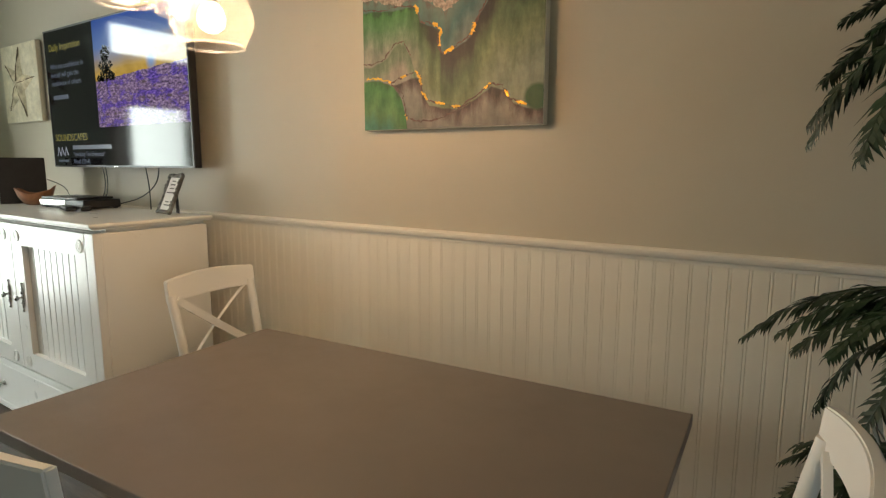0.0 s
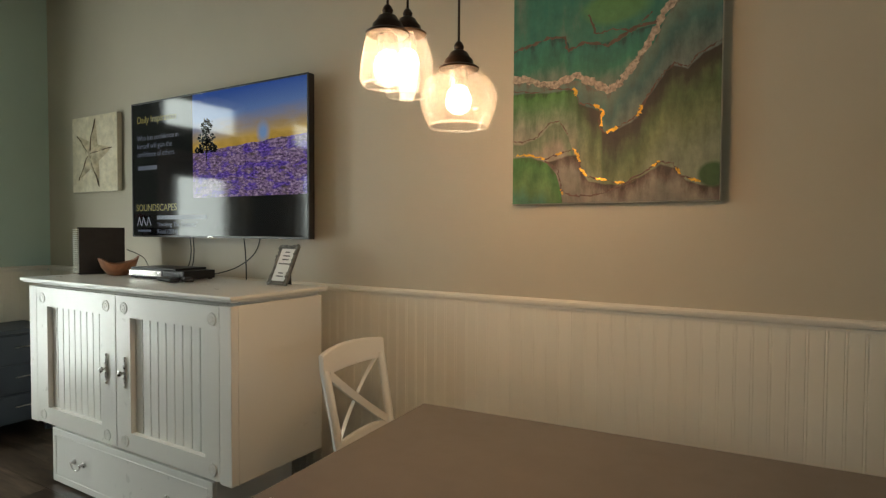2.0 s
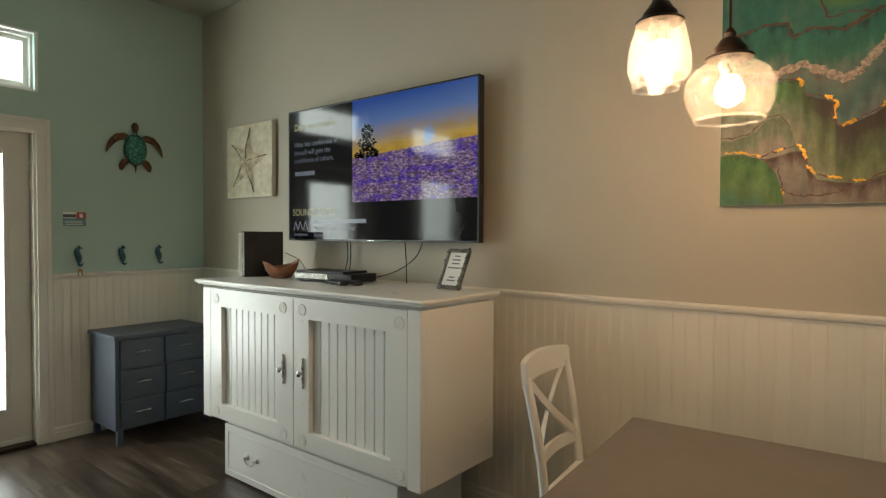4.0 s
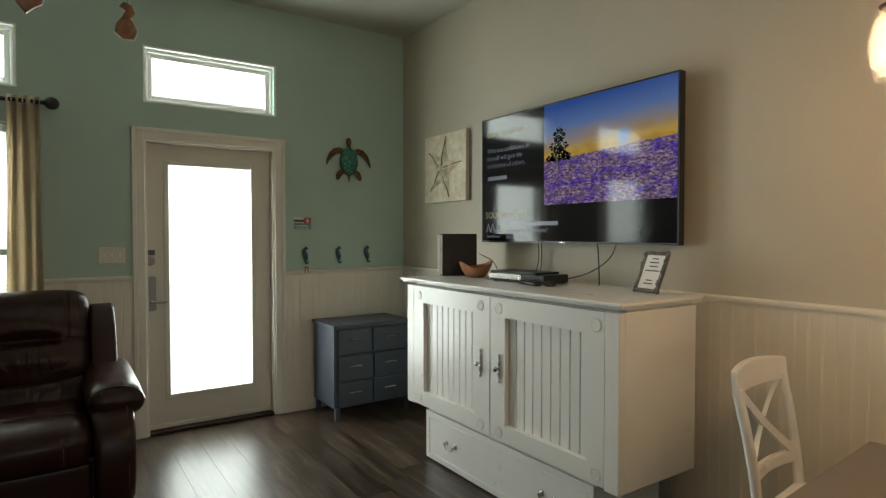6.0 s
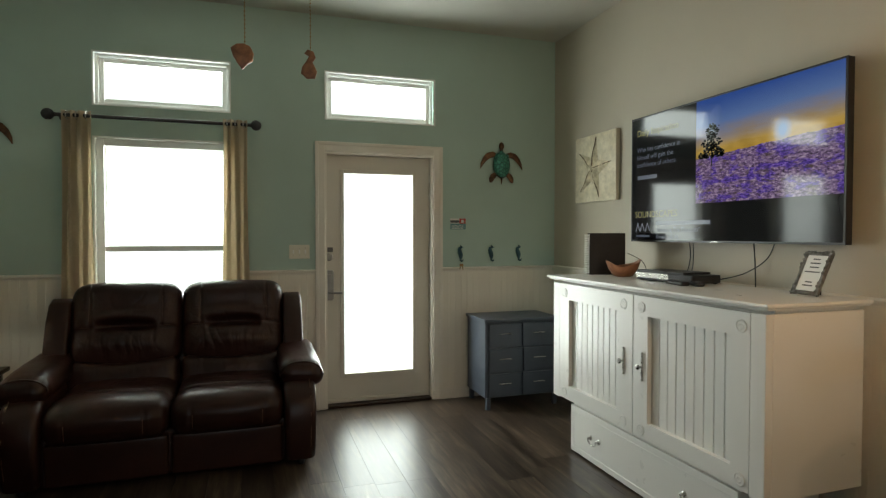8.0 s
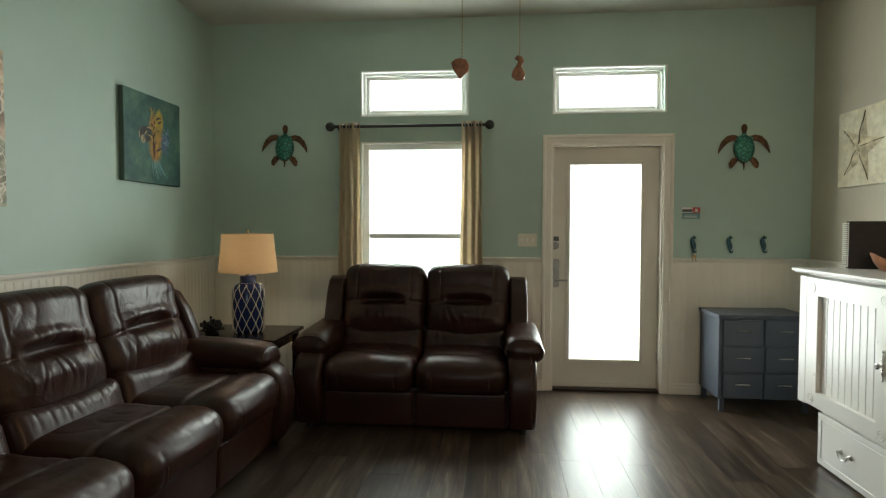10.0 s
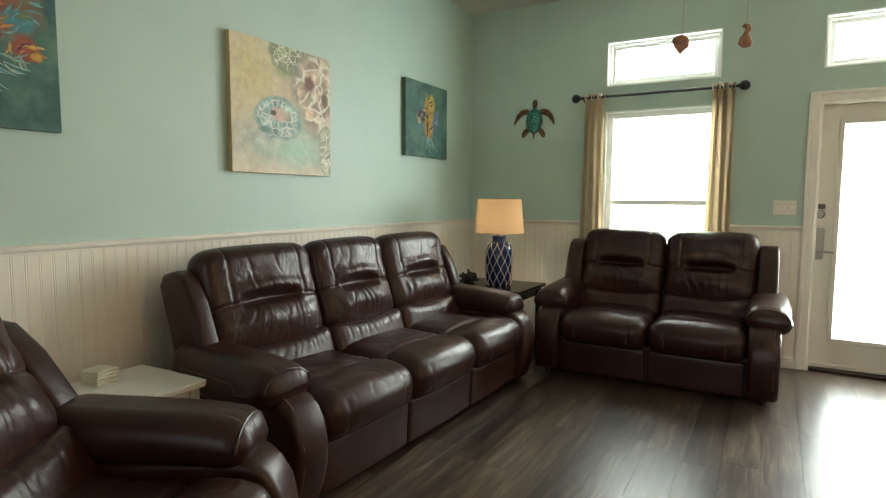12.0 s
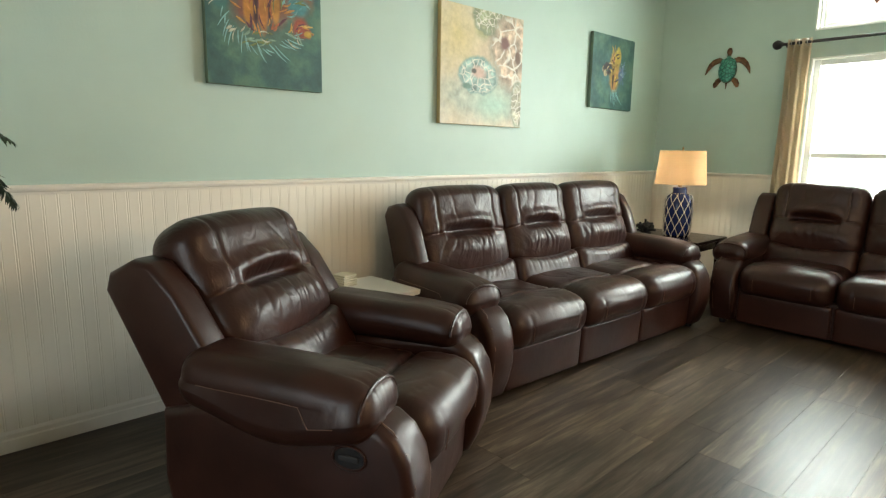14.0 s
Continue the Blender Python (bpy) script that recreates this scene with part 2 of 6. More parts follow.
MAT_CORAL = surf("black_coral", (0.010, 0.010, 0.012), 0.5, var=0.2, scale=30)


# ---- building helpers ----
def link_mesh(name, bm, material, smooth):
    me = bpy.data.meshes.new(name)
    bm.normal_update()
    bm.to_mesh(me)
    bm.free()
    me.materials.append(material)
    if smooth:
        me.shade_smooth()
        me.set_sharp_from_angle(angle=radians(smooth if smooth > 1 else 40))
    return me


def part(name, bm, material, parent=None, label="", at=None, smooth=0):
    """Links a bmesh as one mesh object, under a thing or a part if one is given."""
    ob = new(name, link_mesh(name, bm, material, smooth))
    if parent:
        ob.parent = parent
    if at is not None:
        ob.matrix_basis = at
    if label:
        ob["label"] = label
    return ob


def thing(name, label, category, m=None, group="", kind=""):
    ob = new(name)
    ob.empty_display_size = 0.1
    if m is not None:
        ob.matrix_basis = m
    return tagged(ob, label, category, group, kind)


def add_box(bm, x0, x1, y0, y1, z0, z1, bevel=0.0, seg=2):
    r = bmesh.ops.create_cube(bm, size=1.0)
    vs = r["verts"]
    for v in vs:
        v.co = ((x0 + x1) / 2 + v.co.x * (x1 - x0), (y0 + y1) / 2 + v.co.y * (y1 - y0), (z0 + z1) / 2 + v.co.z * (z1 - z0))
    if bevel:
        es = list({e for v in vs for e in v.link_edges})
        bmesh.ops.bevel(bm, geom=es, offset=bevel, segments=seg, profile=0.5, affect="EDGES")
    return bm


def box(x0, x1, y0, y1, z0, z1, bevel=0.0, seg=2):
    return add_box(bmesh.new(), x0, x1, y0, y1, z0, z1, bevel, seg)


def add_lathe(bm, profile, steps=24, m=None, close=True):
    """Turns (radius, height) pairs about z."""
    rings = []
    for r, z in profile:
        rings.append([bm.verts.new((r * math.cos(2 * math.pi * k / steps), r * math.sin(2 * math.pi * k / steps), z)) for k in range(steps)])
    for a, b in zip(rings, rings[1:]):
        for k in range(steps):
            bm.faces.new((a[k], a[(k + 1) % steps], b[(k + 1) % steps], b[k]))
    if close:
        bm.faces.new(rings[0][::-1])
        bm.faces.new(rings[-1])
    if m is not None:
        bmesh.ops.transform(bm, matrix=m, verts=[v for ring in rings for v in ring])
    return bm


def lathe(profile, steps=24, m=None, close=True):
    return add_lathe(bmesh.new(), profile, steps, m, close)


def add_tube(bm, points, radius, sides=8, taper=None):
    pts = [Vector(p) for p in points]
    rings = []
    for i, p in enumerate(pts):
        d = (pts[min(i + 1, len(pts) - 1)] - pts[max(i - 1, 0)]).normalized()
        u = d.cross(Vector((0, 0, 1)) if abs(d.z) < 0.9 else Vector((1, 0, 0))).normalized()
        w = d.cross(u)
        r = radius * (taper[i] if taper else 1)
        rings.append([bm.verts.new(p + r * (math.cos(2 * math.pi * k / sides) * u + math.sin(2 * math.pi * k / sides) * w)) for k in range(sides)])
    for a, b in zip(rings, rings[1:]):
        for k in range(sides):
            bm.faces.new((a[k], a[(k + 1) % sides], b[(k + 1) % sides], b[k]))
    bm.faces.new(rings[0][::-1])
    bm.faces.new(rings[-1])
    return bm


def tube(points, radius, sides=8, taper=None):
    return add_tube(bmesh.new(), points, radius, sides, taper)


def prism(outline, depth, axis="y", bevel=0.0, seg=3):
    """A flat outline, pushed out by depth: (x, z) along y, (y, z) along x or (x, y) along z."""
    bm = bmesh.new()
    put = {"y": lambda a, b, c: (a, c, b), "x": lambda a, b, c: (c, a, b), "z": lambda a, b, c: (a, b, c)}[axis]
    lo = [bm.verts.new(put(a, b, 0)) for a, b in outline]
    hi = [bm.verts.new(put(a, b, depth)) for a, b in outline]
    n = len(outline)
    caps = [bm.faces.new(lo), bm.faces.new(hi)]
    for k in range(n):
        bm.faces.new((lo[k], lo[(k + 1) % n], hi[(k + 1) % n], hi[k]))
    bmesh.ops.recalc_face_normals(bm, faces=bm.faces)
    if bevel:
        es = list({e for f in caps for e in f.edges})
        bmesh.ops.bevel(bm, geom=es, offset=bevel, segments=seg, profile=0.5, affect="EDGES")
    return bm


def soft_box(w, d, h, r, n=14, shape=None):
    """A padded block about its middle, rounded by r; shape moves its points."""
    half = np.array([w, d, h]) / 2
    counts = n if isinstance(n, tuple) else (n, n, n)
    r = min(r, *(half * 0.999))
    ticks = []
    for k in range(3):
        inner = half[k] - r
        arc = [inner + r * math.sin(a) for a in np.linspace(0, math.pi / 2, 5)]
        mid = list(np.linspace(-inner, inner, counts[k]))[1:-1]
        ticks.append([-a for a in arc[::-1]] + mid + arc)
    bm = bmesh.new()
    seen = {}

    def vert(p):
        key = tuple(round(float(q), 5) for q in p)
        if key not in seen:
            q = np.array(p, float)
            core = np.clip(q, -(half - r), half - r)
            off = q - core
            size = np.linalg.norm(off)
            if size > 1e-9:
                q = core + off / size * r
            v = Vector(q)
            seen[key] = bm.verts.new(shape(v) if shape else v)
        return seen[key]

    for k in range(3):
        a, b = [j for j in range(3) if j != k]
        for side in (-1, 1):
            for i in range(len(ticks[a]) - 1):
                for j in range(len(ticks[b]) - 1):
                    quad = []
                    for di, dj in ((0, 0), (1, 0), (1, 1), (0, 1)):
                        p = [0, 0, 0]
                        p[k], p[a], p[b] = side * half[k], ticks[a][i + di], ticks[b][j + dj]
                        quad.append(vert(p))
                    if len(set(quad)) == 4:
                        try:
                            bm.faces.new(quad)
                        except ValueError:
                            pass
    bmesh.ops.recalc_face_normals(bm, faces=bm.faces)
    return bm


def words(text, size, material, parent, m, name="lettering"):
    c = bpy.data.curves.new(name, "FONT")
    c.body, c.size, c.extrude = text, size, 0.0004
    c.materials.append(material)
    ob = new(name, c)
    ob.parent = parent
    ob.matrix_basis = m
    return ob


def bar(parent, material, x0, x1, z0, z1, y, name="text_bar"):
    return part(name, box(x0, x1, y - 0.001, y, z0, z1), material, parent)


# ---- the room ----
def room():
    floor = tagged(part("floor", box(-0.15, EAST + 0.15, -0.15, W + 0.15, -0.12, -0.006), MAT_MATTE), "dark grey-brown wood-look plank floor", "floor", kind="structure")
    # wall with the window, two high lights and the door
    bm = bmesh.new()
    ys = [-0.15, 1.35, 2.289, 2.998, 3.917, W + 0.15]
    add_box(bm, -0.15, 0, ys[0], ys[1], -0.1, TOP)
    add_box(bm, -0.15, 0, ys[1], ys[2], -0.1, 0.84)
    add_box(bm, -0.15, 0, ys[1], ys[2], 2.14, 2.36)
    add_box(bm, -0.15, 0, ys[1], ys[2], 2.753, TOP)
    add_box(bm, -0.15, 0, ys[2], ys[3], -0.1, TOP)
    add_box(bm, -0.15, 0, ys[3], ys[4], -0.1, 0.0)
    add_box(bm, -0.15, 0, ys[3], ys[4], 2.10, 2.358)
    add_box(bm, -0.15, 0, ys[3], ys[4], 2.752, TOP)
    add_box(bm, -0.15, 0, ys[4], ys[5], -0.1, TOP)
    tagged(part("wall_west", bm, MAT_AQUA), "pale aqua painted wall with window and entry door", "wall", kind="structure")
    tagged(part("wall_north", box(0, EAST, W, W + 0.15, -0.1, TOP), MAT_BEIGE), "warm beige painted wall behind the television", "wall", kind="structure")
    tagged(part("wall_south", box(0, EAST, -0.15, 0, -0.1, TOP), MAT_AQUA), "pale aqua painted wall behind the sofa", "wall", kind="structure")
    # end wall out of view, with an opening for the added fill window
    bm = bmesh.new()
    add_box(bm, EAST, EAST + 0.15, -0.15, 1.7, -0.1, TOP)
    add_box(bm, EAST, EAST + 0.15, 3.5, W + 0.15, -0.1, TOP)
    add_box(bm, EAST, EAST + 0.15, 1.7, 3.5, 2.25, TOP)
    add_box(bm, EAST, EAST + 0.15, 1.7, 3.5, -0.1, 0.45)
    tagged(part("wall_east", bm, MAT_BEIGE), "plain beige wall closing the room", "wall", kind="structure")
    tagged(part("ceiling", box(-0.15, EAST + 0.15, -0.15, W + 0.15, TOP, TOP + 0.12), MAT_CEIL), "flat off-white ceiling", "ceiling", kind="structure")

    rail = [(0, 0), (0.012, 0), (0.014, 0.012), (0.022, 0.016), (0.026, 0.026), (0.026, 0.034), (0.016, 0.040), (0, 0.042)]
    base = [(0, 0), (0.018, 0), (0.018, 0.055), (0.014, 0.062), (0.014, 0.080), (0.008, 0.095), (0, 0.10)]

    def moulding(name, profile, z, length, m, label):
        bm = prism([(a, b + z) for a, b in profile], length, "x")
        return tagged(part(name, bm, MAT_TRIM, at=m), label, "trim" if name != "baseboard" else "baseboard", kind="structure")

    north, south = pose(EAST, W, 0, 0, 0, 180), pose(0, 0, 0)
    for name, prof, z, label in (("trim", rail, 1.104, "cream moulded chair rail on the wall"), ("baseboard", base, 0.0, "cream stepped baseboard along the floor")):
        moulding(name, prof, z, EAST, south, label)
        moulding(name, prof, z, EAST, north, label)
        for y0, y1 in ((0.027, 2.918), (3.997, W - 0.027)) if name == "baseboard" else ((0.027, 1.31), (2.33, 2.918), (3.997, W - 0.027)):
            moulding(name, prof, z, y1 - y0, pose(0, y1, 0, 0, 0, -90), label)


def beadboard():
    """Boards with a bead along one edge, below the chair rail."""
    pitch = 0.0545
    outline = [(0, 0), (0, 0.0066), (0.0018, 0.008), (0.0432, 0.008), (0.0446, 0.0067), (0.0456, 0.0067), (0.0470, 0.0078), (0.0493, 0.0083), (0.0516, 0.0078), (0.0530, 0.0067), (pitch, 0.0067), (pitch, 0)]
    short = {}

    def board(z1, parent, m):
        key = round(z1, 3)
        if key not in short:
            short[key] = link_mesh("board", prism(outline, z1 - 0.09, "z"), MAT_WAINSCOT, 0)
        ob = new("board", short[key])
        ob.parent = parent
        ob.matrix_basis = m

    for name, label in (("wainscot_north", "cream beadboard wainscot behind the dining table"), ("wainscot_south", "cream beadboard wainscot behind the sofa"), ("wainscot_west", "cream beadboard wainscot beside the door")):
        sheet = thing(name, label, "wainscot", kind="structure")
        if name != "wainscot_west":
            for k in range(int(EAST / pitch)):
                if name == "wainscot_north":
                    board(1.106, sheet, pose((k + 1) * pitch, W, 0.09, 0, 0, 180))
                else:
                    board(1.106, sheet, pose(k * pitch, 0, 0.09))
        else:
            for y0, y1 in ((0.0, 2.955), (3.96, W)):
                for k in range(math.ceil((y1 - y0) / pitch)):
                    y = y1 - k * pitch
                    inside = y > 1.33 and y - pitch < 2.31
                    board(0.83 if inside else 1.106, sheet, pose(0, y, 0.09, 0, 0, -90))


def floor_planks():
    floor = bpy.data.objects["floor"]
    wide, long, gap = 0.182, 1.22, 0.0010
    cache = {}
    rng = random.Random(4)
    row, y = 0, 0.0
    while y < W:
        y1 = min(y + wide, W)
        x = -rng.uniform(0.1, 1.1)
        while x < EAST:
            a, b = max(x, 0), min(x + long, EAST)
            if b - a > 0.03:
                key = (round(b - a, 3), round(y1 - y, 3))
                if key not in cache:
                    cache[key] = link_mesh("plank", box(gap / 2, key[0] - gap / 2, gap / 2, key[1] - gap / 2, -0.006, 0.0), MAT_FLOOR, 0)
                ob = new("plank", cache[key])
                ob.parent = floor
                ob.location = (a, y, 0)
            x += long
        y, row = y1, row + 1


def window(name, y0, y1, z0, z1, label, blinds=False):
    """A white vinyl window in its reveal, its middle at the wall's face."""
    w = thing(name, label, "window", kind="structure")
    part("window_frame", frame_bars(y0, y1, z0, z1, 0.012, -0.15, 0.003), MAT_VINYL, w, "white window lining")
    if blinds:
        part("sash", frame_bars(y0 + 0.012, y1 - 0.012, z0 + 0.012, z1 - 0.012, 0.050, -0.095, -0.045, 0.004), MAT_VINYL, w)
    else:
        part("frame_step", frame_bars(y0 + 0.012, y1 - 0.012, z0 + 0.012, z1 - 0.012, 0.022, -0.128, -0.040, 0.003), MAT_VINYL, w)
        part("sash", frame_bars(y0 + 0.034, y1 - 0.034, z0 + 0.034, z1 - 0.034, 0.032, -0.128, -0.070, 0.004), MAT_VINYL, w)
    if blinds:
        mid = 1.323
        part("meeting_rail", box(-0.092, -0.05, y0 + 0.062, y1 - 0.062, mid - 0.020, mid + 0.020, 0.004), MAT_VINYL, w)
        spans = ((z0 + 0.047, mid - 0.018), (mid + 0.018, z1 - 0.047))
    else:
        spans = ((z0 + 0.047, z1 - 0.047),)
    for a, b in spans:
        pane = part("pane", box(-0.135, -0.131, y0 + 0.012, y1 - 0.012, a, b), MAT_PANE, w)
        pane.visible_shadow = False
    if not blinds:
        part("latch", box(-0.070, -0.060, (y0 + y1) / 2 - 0.05, (y0 + y1) / 2 + 0.05, z1 - 0.054, z1 - 0.038, 0.003), MAT_VINYL, w)
    return w


def frame_bars(y0, y1, z0, z1, t, x0, x1, bevel=0.0):
    bm = bmesh.new()
    add_box(bm, x0, x1, y0, y0 + t, z0, z1, bevel)
    add_box(bm, x0, x1, y1 - t, y1, z0, z1, bevel)
    add_box(bm, x0, x1, y0 + t, y1 - t, z0, z0 + t, bevel)
    add_box(bm, x0, x1, y0 + t, y1 - t, z1 - t, z1, bevel)
    return bm


def blind():
    b = thing("window_blind", "white horizontal slat blind, slats open, in the window", "blind")
    part("head_rail", box(-0.126, -0.098, 1.365, 2.274, 2.085, 2.125, 0.003), MAT_VINYL, b)
    slat = link_mesh("slat", prism([(-0.012, -0.0008), (0, 0.0012), (0.012, -0.0008), (0.012, 0), (0, 0.002), (-0.012, 0)], 0.90, "y"), MAT_BLIND, 0)
    for k in range(48):
        ob = new("slat", slat)
        ob.parent = b
        ob.matrix_basis = pose(-0.112, 1.37, 2.072 - k * 0.0245, 0, 14, 0)
    for y in (1.52, 2.12):
        part("ladder_cord", tube([(-0.112, y, 2.09), (-0.112, y, 0.88)], 0.0011, 4), MAT_VINYL, b)
    part("tilt_wand", tube([(-0.02, 1.43, 2.085), (-0.018, 1.432, 1.38)], 0.004, 6), MAT_PLATE, b)


def door():
    y0, y1, z1 = 2.998, 3.917, 2.10
    d = thing("door_1", "cream painted entry door with a full frosted glass panel, closed", "door", pose(-0.028, 0, 0), kind="structure")
    part("jamb", frame_bars(y0, y1, -0.02, z1, 0.016, -0.122, 0.030), MAT_TRIM, d)
    # leaf as stiles and rails round the glass
    bm = bmesh.new()
    a, b, c, e = y0 + 0.0185, y1 - 0.0185, 0.025, z1 - 0.0185
    gy0, gy1, gz0, gz1 = 3.145, 3.765, 0.25, 1.95
    add_box(bm, -0.085, -0.04, a, gy0, c, e)
    add_box(bm, -0.085, -0.04, gy1, b, c, e)
    add_box(bm, -0.085, -0.04, gy0, gy1, c, gz0)
    add_box(bm, -0.085, -0.04, gy0, gy1, gz1, e)
    leaf = part("door_leaf", bm, MAT_DOOR, d)
    part("glass_moulding", frame_bars(gy0 - 0.018, gy1 + 0.018, gz0 - 0.018, gz1 + 0.018, 0.034, -0.040, -0.026, 0.005), MAT_DOOR, leaf)
    pane = part("pane", box(-0.066, -0.06, gy0, gy1, gz0, gz1), MAT_PANE, leaf, "bright frosted glass")
    pane.visible_shadow = False
    part("door_stop", frame_bars(y0 + 0.016, y1 - 0.016, 0.0, z1 - 0.016, 0.030, -0.100, -0.087), MAT_TRIM, d)
    part("sill", box(-0.12, 0.040, y0 + 0.016, y1 - 0.016, 0.0, 0.022, 0.004), MAT_BRONZE, d, "dark metal threshold")
    part("sweep", box(-0.046, -0.03, a, b, 0.024, 0.055, 0.003), MAT_DOOR, d)
    for z in (0.28, 1.05, 1.83):
        part("hinge", lathe([(0.007, 0), (0.007, 0.10)], 10, pose(-0.035, b + 0.006, z - 0.05)), MAT_NICKEL, d)
    # lock set
    lock = part("keypad_lock", prism(rounded(3.003, 3.072, 0.885, 1.135, 0.02), 0.022, "x", 0.004), MAT_LOCK, d, "satin nickel lock plate", at=pose(-0.04, 0, 0))
    part("lever", tube([(0.02, 3.036, 0.95), (0.05, 3.036, 0.95), (0.056, 3.06, 0.95), (0.055, 3.135, 0.948)], 0.009, 10), MAT_LOCK, lock)
    part("keypad", box(0.022, 0.026, 3.018, 3.056, 1.03, 1.10, 0.002), MAT_LOCK, lock)
    part("deadbolt", lathe([(0.034, 0), (0.034, 0.008), (0.026, 0.016), (0.012, 0.018)], 20, pose(-0.04, 3.036, 1.244, 0, 90, 0)), MAT_LOCK, d)
    part("lock_label", box(-0.04, -0.037, 3.004, 3.068, 1.283, 1.322), MAT_INK, d)
    # casing, in two steps
    bm = bmesh.new()
    for y in (2.918, y1):
        add_box(bm, 0.028, 0.044, y, y + 0.08, 0, 2.18, 0.003)
    add_box(bm, 0.028, 0.044, y0, y1, z1, 2.18, 0.003)
    case = part("casing", bm, MAT_TRIM, d)
    bm = bmesh.new()
    add_box(bm, 0.044, 0.052, 2.918, 2.945, 0, 2.18, 0.003)
    add_box(bm, 0.044, 0.052, 3.970, 3.997, 0, 2.18, 0.003)
    add_box(bm, 0.044, 0.052, 2.945, 3.970, 2.153, 2.18, 0.003)
    part("casing_edge", bm, MAT_TRIM, case)


def rounded(x0, x1, z0, z1, r, n=4):
    out = []
    for cx, cz, a0 in ((x1 - r, z0 + r, -90), (x1 - r, z1 - r, 0), (x0 + r, z1 - r, 90), (x0 + r, z0 + r, 180)):
        for k in range(n + 1):
            a = radians(a0 + 90 * k / n)
            out.append((cx + r * math.cos(a), cz + r * math.sin(a)))
    return out


def unseen_fill_window():
    # invented window, never in view, put round the east fill lamp
    w = thing("window_4", "added unseen wide white window that lets fill light in", "window", kind="structure")
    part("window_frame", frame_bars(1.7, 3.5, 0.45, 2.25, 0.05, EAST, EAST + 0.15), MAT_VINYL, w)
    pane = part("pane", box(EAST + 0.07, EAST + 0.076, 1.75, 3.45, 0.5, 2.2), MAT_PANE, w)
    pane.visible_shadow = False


room()
unseen_fill_window()
window("window_1", 1.35, 2.289, 0.84, 2.14, "white vinyl sash window with bright daylight", True)
window("window_2", 1.35, 2.289, 2.36, 2.753, "white transom window high above the curtain rod")
window("window_3", 2.998, 3.935, 2.357, 2.752, "white transom window high above the door")
door()
blind()


# ---- curtains ----
def curtain(y0, y1, spread):
    bm = bmesh.new()
    cols, rows = 60, 26
    grid = []
    for j in range(rows + 1):
        f = j / rows
        z = 2.295 - f * 2.24
        line = []
        for i in range(cols + 1):
            u = i / cols
            wide = (y1 - y0) * (1 + spread * f)
            mid = (y0 + y1) / 2
            y = mid + (u - 0.5) * wide + 0.006 * math.sin(7 * f + 9 * u)
            x = 0.088 + (0.019 - 0.006 * f + 0.005 * math.sin(3 * f + 4 * u)) * math.cos(2 * math.pi * 3 * u + 0.5 * math.sin(2.5 * f))
            line.append(bm.verts.new((x, y, z)))
        grid.append(line)
    for a, b in zip(grid, grid[1:]):
        for i in range(cols):
            bm.faces.new((a[i], a[i + 1], b[i + 1], b[i]))
    bmesh.ops.solidify(bm, geom=bm.faces[:], thickness=0.003)
    c = thing("curtain", "tan grommet curtain hanging from a black rod", "curtain", group="curtains at the window")
    part("panel", bm, MAT_CURTAIN, c, smooth=60)
    for k in range(3):
        y = y0 + (y1 - y0) * (k + 0.5) / 3
        bm = bmesh.new()
        ring = [(0.088 + 0.030 * math.cos(a), y, 2.262 + 0.030 * math.sin(a)) for a in np.linspace(0, 2 * math.pi, 17)]
        part("grommet", add_tube(bm, ring, 0.004, 6), MAT_NICKEL, c)


def curtain_rod():
    r = thing("curtain_rod", "black curtain rod with ball finials", "curtain rod")
    part("pole", tube([(0.088, 1.15, 2.262), (0.088, 2.42, 2.262)], 0.013, 12), MAT_MATTE, r, smooth=50)
    for y, s in ((1.15, -1), (2.42, 1)):
        prof = [(0.009, 0), (0.018, 0.006), (0.012, 0.012)] + [(0.040 * math.sin(a), 0.050 - 0.040 * math.cos(a)) for a in np.linspace(0.35, 3.0, 9)]
        part("finial", lathe(prof, 16, pose(0.088, y, 2.262, -90 * s, 0, 0)), MAT_MATTE, r, smooth=50)
    for y in (1.172, 2.398):
        part("bracket", tube([(0.0, y, 2.235), (0.06, y, 2.235), (0.088, y, 2.25)], 0.007, 8), MAT_MATTE, r)


curtain(1.185, 1.365, 0.22)
curtain(2.235, 2.405, 0.22)
curtain_rod()


# ---- leather seating ----
def bump01(x):
    return math.exp(-x * x)


def crease(x):
    """A narrow valley wherever x passes a whole number."""
    return -max(0.0, 1 - abs(x - round(x)) / 0.22) ** 2


